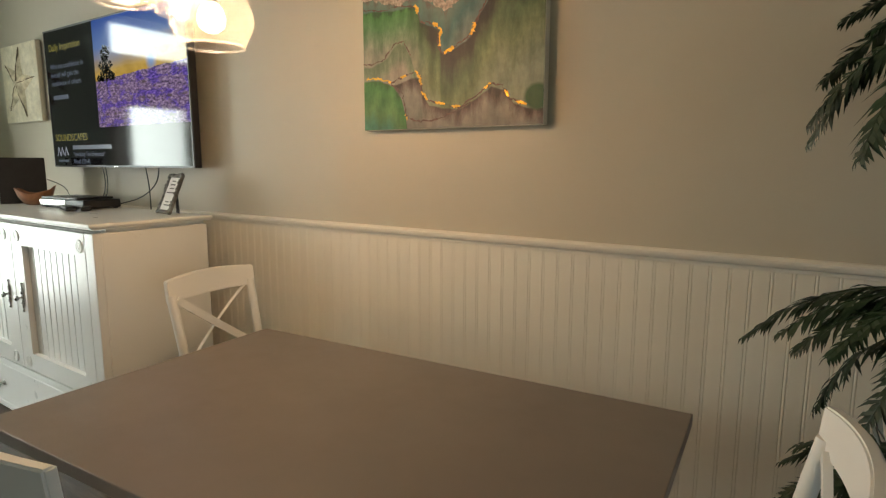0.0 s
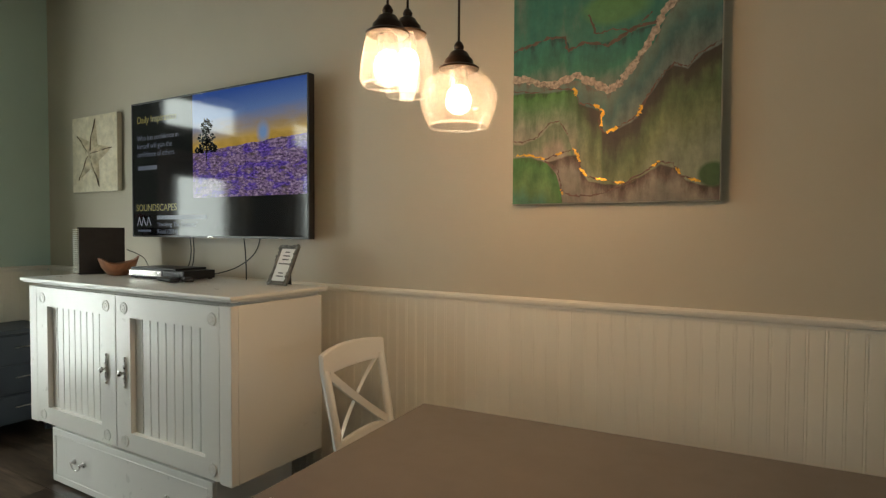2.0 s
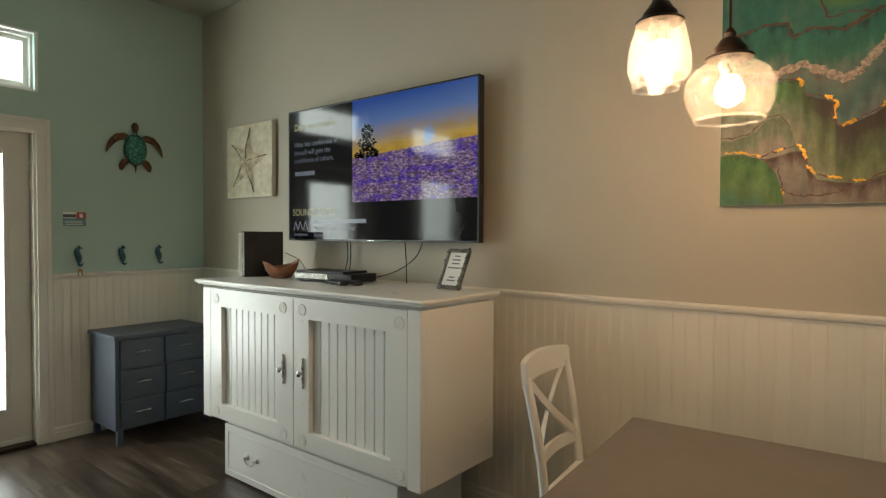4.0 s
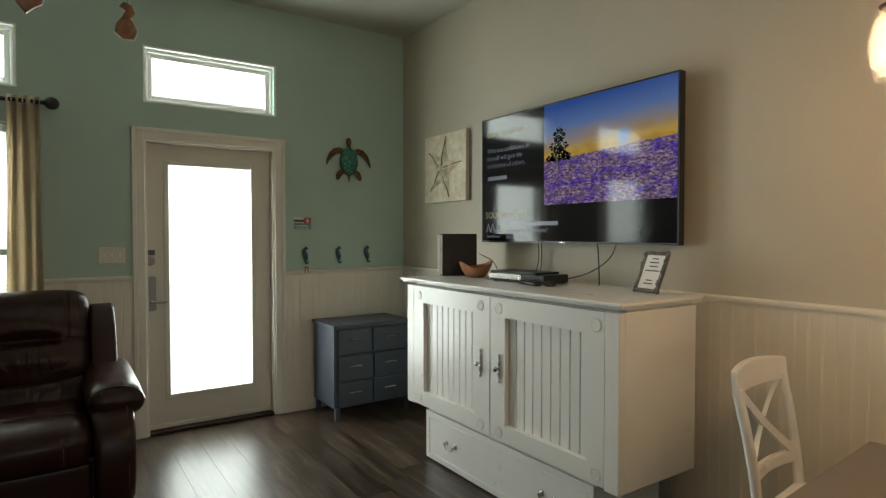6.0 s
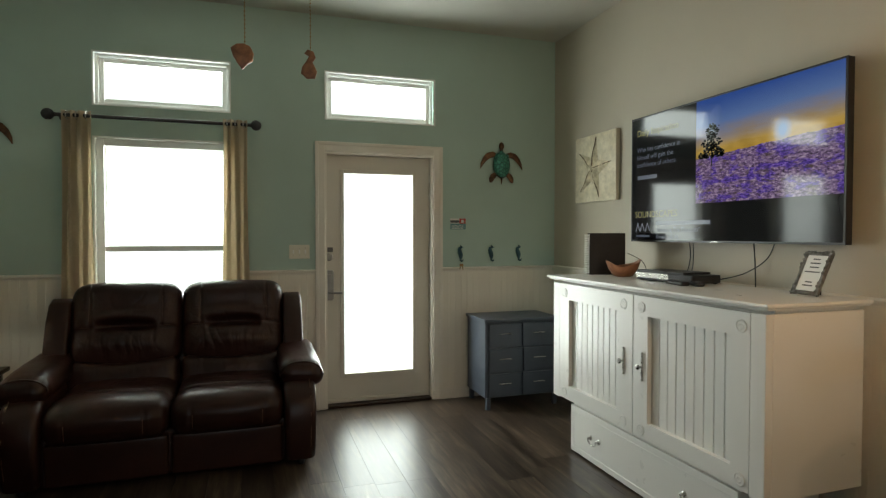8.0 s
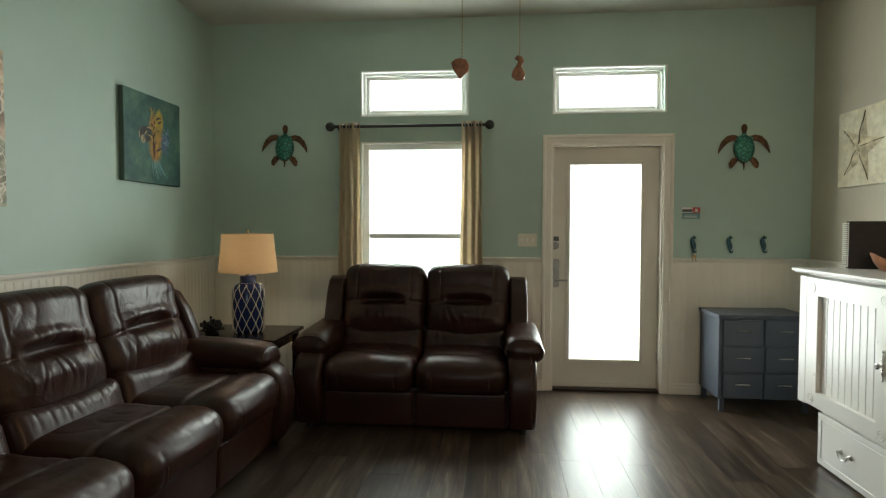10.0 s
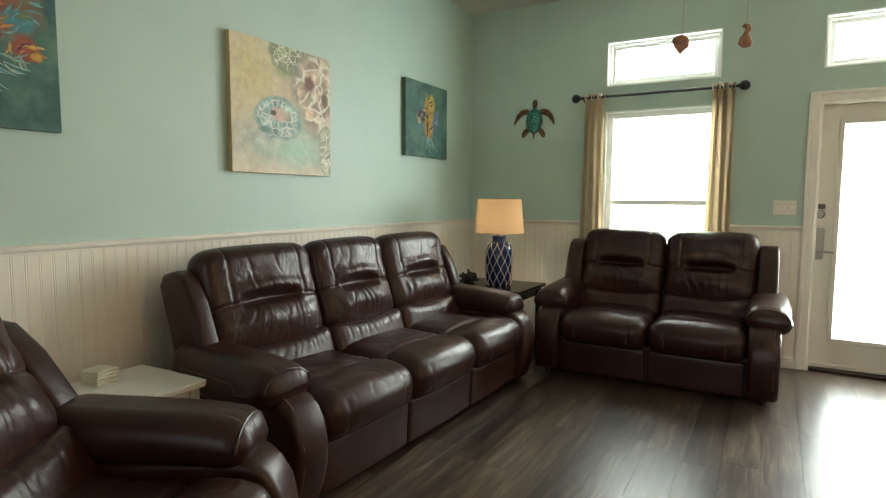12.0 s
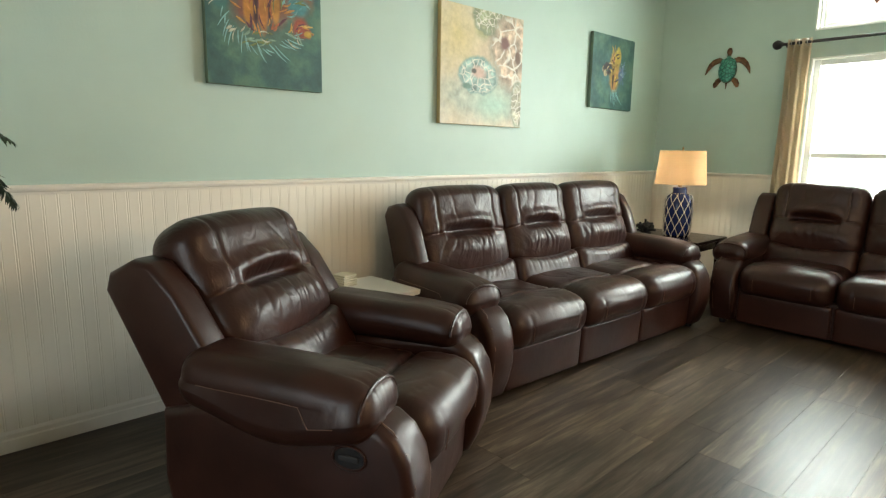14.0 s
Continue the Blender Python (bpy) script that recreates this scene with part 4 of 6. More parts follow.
def picture_material():
    """The glowing landscape on the screen: evening sky over a heath in bloom."""
    m, t, b = tree("screen_landscape")
    v = coords(t)
    sep = t.nodes.new("ShaderNodeSeparateXYZ")
    t.links.new(v, sep.inputs[0])
    unit = node(t, "ShaderNodeMath")
    unit.operation = "MULTIPLY"
    t.links.new(sep.outputs["Z"], unit.inputs[0])
    unit.inputs[1].default_value = 1.64
    slope = node(t, "ShaderNodeMath")
    slope.operation = "MULTIPLY_ADD"
    t.links.new(sep.outputs["X"], slope.inputs[0])
    slope.inputs[1].default_value = -0.085
    t.links.new(unit.outputs[0], slope.inputs[2])
    lift = slope.outputs[0]
    sky_up = ramp(t, lift, [(0.40, (0.66, 0.40, 0.04)), (0.50, (0.60, 0.38, 0.08)), (0.60, (0.30, 0.28, 0.30)), (0.74, (0.12, 0.21, 0.46)), (0.95, (0.03, 0.09, 0.36))])
    cloud = ramp(t, noisy(t, coords(t, (1.6, 1, 6)), 2.2, 5, 0.6), [(0.44, (0, 0, 0)), (0.60, (1, 1, 1))])
    low = ramp(t, lift, [(0.42, (1, 1, 1)), (0.74, (0, 0, 0))])
    sky_up = mixed(t, "MIX", mixed(t, "MULTIPLY", 1.0, cloud, low), sky_up, (0.40, 0.24, 0.03))
    sky_up = mixed(t, "MIX", spot(t, v, 0.60, 0.345, 0.060, 0.075, 0.7), sky_up, (0.20, 0.34, 0.60))
    flat = coords(t, (1.0, 1.0, 2.4))
    blossom = ramp(t, noisy(t, flat, 34, 6, 0.7), [(0.38, (0.02, 0.012, 0.025)), (0.50, (0.20, 0.12, 0.26)), (0.60, (0.46, 0.34, 0.48)), (0.72, (0.66, 0.56, 0.58))])
    violet = ramp(t, noisy(t, flat, 40, 5, 0.7), [(0.38, (0.012, 0.008, 0.06)), (0.52, (0.11, 0.05, 0.40)), (0.68, (0.40, 0.26, 0.74))])
    earth = ramp(t, noisy(t, flat, 50, 5, 0.7), [(0.36, (0.015, 0.012, 0.008)), (0.55, (0.12, 0.085, 0.05)), (0.72, (0.30, 0.24, 0.16))])
    where = noisy(t, flat, 9.0, 5, 0.6)
    heath = mixed(t, "MIX", ramp(t, where, [(0.50, (0, 0, 0)), (0.56, (1, 1, 1))]), blossom, violet)
    heath = mixed(t, "MIX", ramp(t, noisy(t, coords(t, (1, 1, 3.4), None), 11.0, 4, 0.6), [(0.55, (0, 0, 0)), (0.66, (0.8, 0.8, 0.8))]), heath, earth)
    edge = node(t, "ShaderNodeMath")
    edge.operation = "LESS_THAN"
    wob = node(t, "ShaderNodeMath")
    wob.operation = "MULTIPLY_ADD"
    t.links.new(noisy(t, coords(t, (2, 1, 0.1)), 9, 4), wob.inputs[0])
    wob.inputs[1].default_value = -0.035
    t.links.new(lift, wob.inputs[2])
    t.links.new(wob.outputs[0], edge.inputs[0])
    edge.inputs[1].default_value = 0.42
    c = mixed(t, "MIX", edge.outputs[0], sky_up, heath)
    b.inputs["Base Color"].default_value = (0.008, 0.008, 0.01, 1)
    b.inputs["Roughness"].default_value = 0.07
    b.inputs["Specular IOR Level"].default_value = 0.28
    t.links.new(c, b.inputs["Emission Color"])
    b.inputs["Emission Strength"].default_value = 0.80
    return m


def television():
    x0, x1, z0, z1, y = 1.276, 2.834, 1.380, 2.236, 4.99
    tv = thing("television", "large flat black television on the wall, showing a heath landscape", "television")
    part("case", box(x0, x1, y + 0.004, y + 0.045, z0, z1, 0.004), MAT_BLACK, tv)
    part("back_box", box(1.62, 2.49, y + 0.045, W - 0.004, 1.50, 2.05, 0.01), MAT_MATTE, tv)
    part("bezel", frame_bars_xz(x0, x1, z0, z1, 0.010, y, y + 0.004), MAT_BLACK, tv)
    part("screen", box(x0 + 0.010, x1 - 0.010, y + 0.002, y + 0.004, z0 + 0.012, z1 - 0.010), MAT_SCREEN, tv, "dark glossy screen")
    w, h = 2.822 - 1.899, 0.61
    pic = part("picture", box(0, w, 0, 0.0006, 0, h), picture_material(), tv, "purple heath under an orange and blue sky", at=pose(1.899, y + 0.001, 1.616))
    rng = random.Random(3)
    bm = bmesh.new()
    add_box(bm, 0.122, 0.130, -0.0008, -0.0002, 0.215, 0.40)
    for k in range(520):
        f = rng.random() ** 1.6
        reach = (0.070 + 0.030 * math.sin(17 * f)) * (1 - f) ** 0.5 + 0.012
        px, pz = 0.126 + rng.uniform(-1, 1) * reach, 0.262 + 0.185 * f + 0.25 * (abs(rng.gauss(0, 0.03)))
        size = rng.uniform(0.003, 0.0085)
        add_box(bm, px - size, px + size, -0.0008, -0.0002, pz - size * 0.6, pz + size * 0.6)
    part("tree_shape", bm, surf("tree_dark", (0.01, 0.012, 0.008), 0.2, bump=0), pic)
    gold, pale, white = glow("text_gold", (0.42, 0.38, 0.06), 0.4), glow("text_pale", (0.25, 0.30, 0.42), 0.28), glow("text_white", (0.6, 0.65, 0.75), 0.35)
    face = y + 0.0012
    words("Daily Inspiration", 0.062, gold, tv, pose(1.335, face, 2.105, 90, 0, 0))
    for k, line in enumerate(("Who has confidence in", "himself will gain the", "confidence of others.")):
        words(line, 0.046, pale, tv, pose(1.335, face, 1.995 - 0.052 * k, 90, 0, 0))
    bar(tv, pale, 1.345, 1.545, 1.806, 1.832, face)
    words("SOUNDSCAPES", 0.062, gold, tv, pose(1.318, face, 1.545, 90, 0, 0))
    bar(tv, pale, 1.54, 2.02, 1.490, 1.515, face)
    words("\u201cInvoking The Elements\u201d", 0.040, pale, tv, pose(1.54, face, 1.447, 90, 0, 0))
    words("Ritual (2014)", 0.040, pale, tv, pose(1.54, face, 1.402, 90, 0, 0))
    for k, (a, b) in enumerate(((1.33, 1.37), (1.375, 1.42), (1.43, 1.475))):
        part("channel_mark", tube([(a, face, 1.45), (a + 0.022, face, 1.505), (b, face, 1.455)], 0.004, 4), white, tv)
    bar(tv, pale, 1.335, 1.475, 1.412, 1.425, face)
    part("maker_mark", box(2.03, 2.08, y - 0.001, y, z0 + 0.003, z0 + 0.008), MAT_NICKEL, tv)


def frame_bars_xz(x0, x1, z0, z1, t, y0, y1, bevel=0.0):
    bm = bmesh.new()
    add_box(bm, x0, x0 + t, y0, y1, z0, z1, bevel)
    add_box(bm, x1 - t, x1, y0, y1, z0, z1, bevel)
    add_box(bm, x0 + t, x1 - t, y0, y1, z0, z0 + t, bevel)
    add_box(bm, x0 + t, x1 - t, y0, y1, z1 - t, z1, bevel)
    return bm


television()


def cable(points, r=0.0035):
    fine = []
    p = [Vector(q) for q in points]
    for i in range(len(p) - 1):
        a, b, c, d = p[max(i - 1, 0)], p[i], p[i + 1], p[min(i + 2, len(p) - 1)]
        for k in range(6):
            s = k / 6
            fine.append(0.5 * (2 * b + (c - a) * s + (2 * a - 5 * b + 4 * c - d) * s * s + (3 * b - a - 3 * c + d) * s ** 3))
    fine.append(p[-1])
    tagged(part("cable", tube(fine, r, 6), MAT_BLACK, smooth=60), "thin black cable hanging behind the television", "cable", group="television cables")


cable([(1.80, 5.03, 1.42), (1.80, 5.045, 1.30), (1.79, 5.03, 1.20), (1.78, 4.97, 1.165)])
cable([(1.83, 5.035, 1.42), (1.82, 5.05, 1.28), (1.83, 5.02, 1.19), (1.80, 4.96, 1.170)])
cable([(2.29, 5.03, 1.42), (2.285, 5.05, 1.28), (2.29, 5.05, 1.15), (2.30, 5.04, 1.02)])
cable([(2.44, 5.03, 1.42), (2.36, 5.055, 1.30), (2.22, 5.04, 1.21), (2.08, 4.97, 1.165), (2.0, 4.93, 1.162)])
cable([(1.36, 4.90, 1.30), (1.42, 4.97, 1.25), (1.47, 4.98, 1.18), (1.55, 4.95, 1.155)], 0.0025)


def binder():
    b = thing("ring_binder", "black ring binder standing upright on the cabinet", "binder", pose(1.255, 4.80, CAB_TOP, 0, 0, 72))
    part("cover", box(-0.125, 0.125, -0.03, -0.026, 0, 0.29, 0.001), MAT_MATTE, b)
    part("cover", box(-0.125, 0.125, 0.022, 0.026, 0, 0.29, 0.001), MAT_MATTE, b)
    part("pages", box(-0.118, 0.118, -0.026, 0.022, 0.006, 0.284), MAT_PAPER, b)
    for k in range(22):
        ring = [(-0.134 + 0.018 * math.cos(a), -0.002 + 0.026 * math.sin(a), 0.015 + k * 0.0124) for a in np.linspace(0, 2 * math.pi, 11)]
        part("coil_ring", tube(ring, 0.0032, 4), MAT_VINYL, b, "bright wire ring")


def bowl():
    prof = [(0.030, 0), (0.045, 0.004), (0.068, 0.035), (0.082, 0.075), (0.074, 0.074), (0.058, 0.036), (0.035, 0.014), (0.001, 0.010)]
    bm = lathe(prof, 28, close=False)
    for v in bm.verts:
        a = math.atan2(v.co.y, v.co.x)
        v.co.z += (v.co.z / 0.075) * 0.016 * math.sin(2 * a + 0.6) * (1 + 0.4 * math.sin(3 * a))
        v.co.x *= 1.15
        v.co *= 1.22
    bm.faces.new([v for v in bm.verts][:28][::-1])
    tagged(part("wooden_bowl", bm, MAT_OLIVEWOOD, at=pose(1.48, 4.78, CAB_TOP + 0.001, 0, 0, 30), smooth=50), "carved reddish wooden bowl with a wavy rim", "bowl")


def set_top_box():
    b = thing("set_top_box", "flat black and silver media player on the cabinet", "media player", pose(1.93, 4.83, CAB_TOP, 0, 0, 4))
    part("case", box(-0.23, 0.22, -0.10, 0.11, 0.006, 0.052, 0.005), MAT_BLACK, b)
    part("lid", box(-0.23, 0.15, -0.095, 0.11, 0.052, 0.064, 0.004), MAT_BLACK, b)
    part("front_strip", box(-0.232, 0.04, -0.104, -0.10, 0.018, 0.048, 0.001), MAT_NICKEL, b, "silver front strip")
    for x in (-0.2, 0.2):
        for y in (-0.08, 0.09):
            part("foot", lathe([(0.012, 0), (0.012, 0.006)], 10, pose(x, y, 0)), MAT_BLACK, b)


def remote(x, y, turn):
    r = thing("remote_control", "slim black remote control on the cabinet", "remote control", pose(x, y, CAB_TOP, 0, 0, turn))
    part("body", soft_box(0.052, 0.20, 0.022, 0.009, 6), MAT_BLACK, r, at=pose(0, 0, 0.0115), smooth=50)
    for k in range(6):
        for j in (-1, 0, 1):
            part("button", box(j * 0.013 - 0.0045, j * 0.013 + 0.0045, -0.07 + k * 0.022, -0.059 + k * 0.022, 0.022, 0.0245, 0.001, 1), MAT_INK, r)


def photo_frame():
    f = thing("photo_frame", "ornate pewter easel frame holding a printed notice", "picture frame", pose(2.74, 4.86, CAB_TOP, 0, 0, -10) @ pose(0, 0, 0, -23, 0, 0))
    w, h = 0.155, 0.215
    rng = random.Random(2)
    bm = frame_bars_xz(-w / 2, w / 2, 0.004, h, 0.018, -0.008, 0.008, 0.003)
    for k in range(80):
        s = k / 80 * 2 * (w + h)
        if s < w: p = (-w / 2 + s, h - 0.006)
        elif s < w + h: p = (w / 2 - 0.006, h - (s - w))
        elif s < 2 * w + h: p = (w / 2 - (s - w - h), 0.010)
        else: p = (-w / 2 + 0.006, s - 2 * w - h)
        bmesh.ops.create_icosphere(bm, subdivisions=1, radius=rng.uniform(0.006, 0.011), matrix=pose(p[0] + rng.uniform(-.008, .008), -0.006, p[1] + rng.uniform(-.004, .004)))
    part("frame", bm, MAT_PEWTER, f, smooth=60)
    sheet = part("notice", box(-w / 2 + 0.014, w / 2 - 0.014, -0.004, -0.001, 0.018, h - 0.014), MAT_PAPER, f)
    for a, b, z in ((-.02, .02, .175), (-.03, .03, .155), (-.025, .028, .135), (-.045, .045, .112), (-.02, .02, .062), (-.03, .03, .045)):
        part("text_bar", box(a, b, -0.0048, -0.004, z, z + 0.006), MAT_INK, sheet)
    part("easel_leg", prism([(-0.018, 0.0), (0.018, 0.0), (0.012, 0.17), (-0.012, 0.17)], 0.003, "y"), MAT_MATTE, f, at=pose(0, 0.068, 0.024, 24, 0, 0))


binder()
bowl()
set_top_box()
remote(2.16, 4.76, 62)
remote(2.10, 4.69, 75)
photo_frame()


# ---- canvases ----
def canvas_material(name, build):
    m, t, b = tree(name)
    v = coords(t)
    c = build(t, v)
    c = mixed(t, "MULTIPLY", 0.40, c, ramp(t, noisy(t, v, 22, 9, 0.72), [(0.32, (0.58, 0.57, 0.54)), (0.50, (1.0, 1.0, 1.0)), (0.68, (1.42, 1.40, 1.36))]))
    t.links.new(c, b.inputs["Base Color"])
    b.inputs["Roughness"].default_value = 0.55
    bumped(t, b, noisy(t, v, 60, 4), 0.3, 0.003)
    return m


def canvas(name, label, w, h, m, material, edge_mat, depth=0.038):
    c = thing(name, label, "painting", m)
    part("canvas", box(-w / 2, w / 2, -depth, -0.004, -h / 2, h / 2, 0.003), edge_mat, c)
    part("painted_face", box(-w / 2 + 0.002, w / 2 - 0.002, -depth - 0.001, -depth, -h / 2 + 0.002, h / 2 - 0.002), material, c)
    return c


NORTH = lambda x, z: pose(x, W, z)
SOUTH = lambda x, z: pose(x, 0, z, 0, 0, 180)


def below(t, v, line, wob=0.02):
    """How far a place lies under a line across the canvas (0 to 1 across, 0 to 1 down), in metres."""
    sep = t.nodes.new("ShaderNodeSeparateXYZ")
    t.links.new(v, sep.inputs[0])
    across = node(t, "ShaderNodeMath")
    across.operation = "MULTIPLY_ADD"
    t.links.new(sep.outputs["X"], across.inputs[0])
    across.inputs[1].default_value, across.inputs[2].default_value = 1.25, 0.5
    high = ramp(t, across.outputs[0], [(u, (1 - d,) * 3) for u, d in line])
    shaky = node(t, "ShaderNodeMath")
    shaky.operation = "MULTIPLY_ADD"
    t.links.new(noisy(t, v, 14, 5), shaky.inputs[0])
    shaky.inputs[1].default_value = wob
    t.links.new(high, shaky.inputs[2])
    under = node(t, "ShaderNodeMath")
    under.operation = "SUBTRACT"
    t.links.new(shaky.outputs[0], under.inputs[0])
    t.links.new(sep.outputs["Z"], under.inputs[1])
    out = node(t, "ShaderNodeMath")
    out.operation = "SUBTRACT"
    t.links.new(under.outputs[0], out.inputs[0])
    out.inputs[1].default_value = 0.5 + wob / 2
    return out.outputs[0], across.outputs[0]


def layer(t, v, c, line, colours, fade=0.0):
    """Paint below a line: colours by depth in metres; fade: where the layer ends."""
    d, across = below(t, v, line)
    streak = noisy(t, coords(t, (7, 1, 2.2)), 3, 7, 0.66)
    drip = node(t, "ShaderNodeMath")
    drip.operation = "MULTIPLY_ADD"
    t.links.new(streak, drip.inputs[0])
    drip.inputs[1].default_value = 0.16
    t.links.new(d, drip.inputs[2])
    reach = node(t, "ShaderNodeMath")
    reach.operation = "SUBTRACT"
    t.links.new(drip.outputs[0], reach.inputs[0])
    reach.inputs[1].default_value = 0.08
    paint = ramp(t, reach.outputs[0], colours)
    tone = ramp(t, streak, [(0.32, (0.70, 0.70, 0.68)), (0.5, (1.0, 1.0, 1.0)), (0.7, (1.35, 1.35, 1.32))])
    paint = mixed(t, "MULTIPLY", 1.0, paint, tone)
    mask = node(t, "ShaderNodeMapRange")
    mask.inputs[1].default_value, mask.inputs[2].default_value = 0.0, 0.006
    t.links.new(d, mask.inputs[0])
    out = mask.outputs[0]
    if fade:
        end = node(t, "ShaderNodeMapRange")
        end.inputs[1].default_value, end.inputs[2].default_value, end.inputs[3].default_value, end.inputs[4].default_value = fade * 0.5, fade, 1.0, 0.0
        t.links.new(reach.outputs[0], end.inputs[0])
        both = node(t, "ShaderNodeMath")
        both.operation = "MULTIPLY"
        t.links.new(out, both.inputs[0])
        t.links.new(end.outputs[0], both.inputs[1])
        out = both.outputs[0]
    return mixed(t, "MIX", out, c, paint), across


def strata_art(t, v):
    teal, moss, grey, mauve = (0.018, 0.125, 0.100), (0.050, 0.165, 0.035), (0.105, 0.155, 0.125), (0.25, 0.225, 0.175)
    olive, umber, leaf = (0.145, 0.175, 0.075), (0.035, 0.026, 0.018), (0.075, 0.19, 0.075)
    c = ramp(t, noisy(t, coords(t, (5, 1, 1.5)), 3, 6, 0.6), [(0.35, teal), (0.55, (0.04, 0.15, 0.11)), (0.72, grey)])
    c = mixed(t, "MIX", spot(t, v, 0.02, 0.25, 0.15, 0.07, 0.35, 0.4, 7), c, leaf)
    crest = [(0, 0.357), (0.10, 0.343), (0.17, 0.327), (0.27, 0.329), (0.30, 0.357), (0.31, 0.394), (0.37, 0.368), (0.47, 0.374), (0.55, 0.377), (0.63, 0.347), (0.74, 0.333), (0.82, 0.25), (1, 0.18)]
    c, x = layer(t, v, c, crest, [(0, (0.012, 0.06, 0.05)), (0.02, teal), (0.10, (0.025, 0.14, 0.09)), (0.16, grey)])
    chalk = [(0, 0.474), (0.10, 0.488), (0.19, 0.512), (0.31, 0.502), (0.37, 0.516), (0.43, 0.549), (0.50, 0.577), (0.53, 0.554), (0.57, 0.507), (0.63, 0.465), (0.71, 0.404), (0.76, 0.319), (0.81, 0.263), (1, 0.225)]
    c, x = layer(t, v, c, chalk, [(0, (0.13, 0.11, 0.09)), (0.02, grey), (0.10, (0.045, 0.115, 0.105)), (0.20, (0.13, 0.165, 0.145))])
    shelf = [(0, 0.535), (0.08, 0.535), (0.19, 0.545), (0.31, 0.540), (0.34, 0.555), (0.355, 0.60), (0.43, 0.625), (0.468, 0.64), (0.478, 0.722), (0.52, 0.723), (0.61, 0.695), (0.652, 0.665), (0.66, 0.625), (0.71, 0.582), (0.78, 0.498), (0.83, 0.507), (0.857, 0.521), (0.92, 0.469), (1, 0.441)]
    west, x = layer(t, v, c, shelf, [(0, (0.03, 0.09, 0.02)), (0.015, moss), (0.07, (0.07, 0.17, 0.06)), (0.15, (0.20, 0.22, 0.16)), (0.24, mauve)])
    east, x = layer(t, v, c, shelf, [(0, umber), (0.045, (0.038, 0.034, 0.02)), (0.075, (0.06, 0.075, 0.035)), (0.12, (0.075, 0.115, 0.045)), (0.20, olive), (0.34, (0.20, 0.225, 0.15))])
    side = node(t, "ShaderNodeMapRange")
    side.inputs[1].default_value, side.inputs[2].default_value = 0.27, 0.42
    t.links.new(x, side.inputs[0])
    c = mixed(t, "MIX", side.outputs[0], west, east)
    knoll = [(0, 0.742), (0.06, 0.746), (0.16, 0.718), (0.19, 0.690), (0.23, 0.668), (0.27, 0.685), (0.30, 0.723), (0.32, 0.770), (0.36, 0.90), (0.37, 1.3)]
    c, x = layer(t, v, c, knoll, [(0, (0.12, 0.16, 0.09)), (0.04, (0.165, 0.205, 0.125)), (0.09, mauve)])
    foot = [(0, 0.803), (0.10, 0.803), (0.19, 0.826), (0.24, 0.817), (0.30, 0.803), (0.36, 0.807), (0.373, 0.873), (0.41, 0.911), (0.50, 0.925), (0.58, 0.934), (0.66, 0.901), (0.745, 0.856), (0.81, 0.873), (0.857, 0.920), (0.92, 0.939), (1, 0.939)]
    c, x = layer(t, v, c, foot, [(0, (0.06, 0.038, 0.028)), (0.018, (0.12, 0.085, 0.065)), (0.06, (0.20, 0.18, 0.145)), (0.12, (0.16, 0.15, 0.12))])
    mound = [(0, 0.800), (0.10, 0.803), (0.19, 0.828), (0.24, 0.873), (0.267, 0.94), (0.275, 0.99), (0.28, 1.2)]
    c, x = layer(t, v, c, mound, [(0, (0.04, 0.11, 0.02)), (0.02, moss), (0.12, (0.085, 0.18, 0.05)), (0.18, (0.05, 0.15, 0.08))])
    return mixed(t, "MIX", spot(t, v, 0.375, -0.405, 0.055, 0.05, 0.25, 0.3, 7), c, (0.04, 0.09, 0.03))


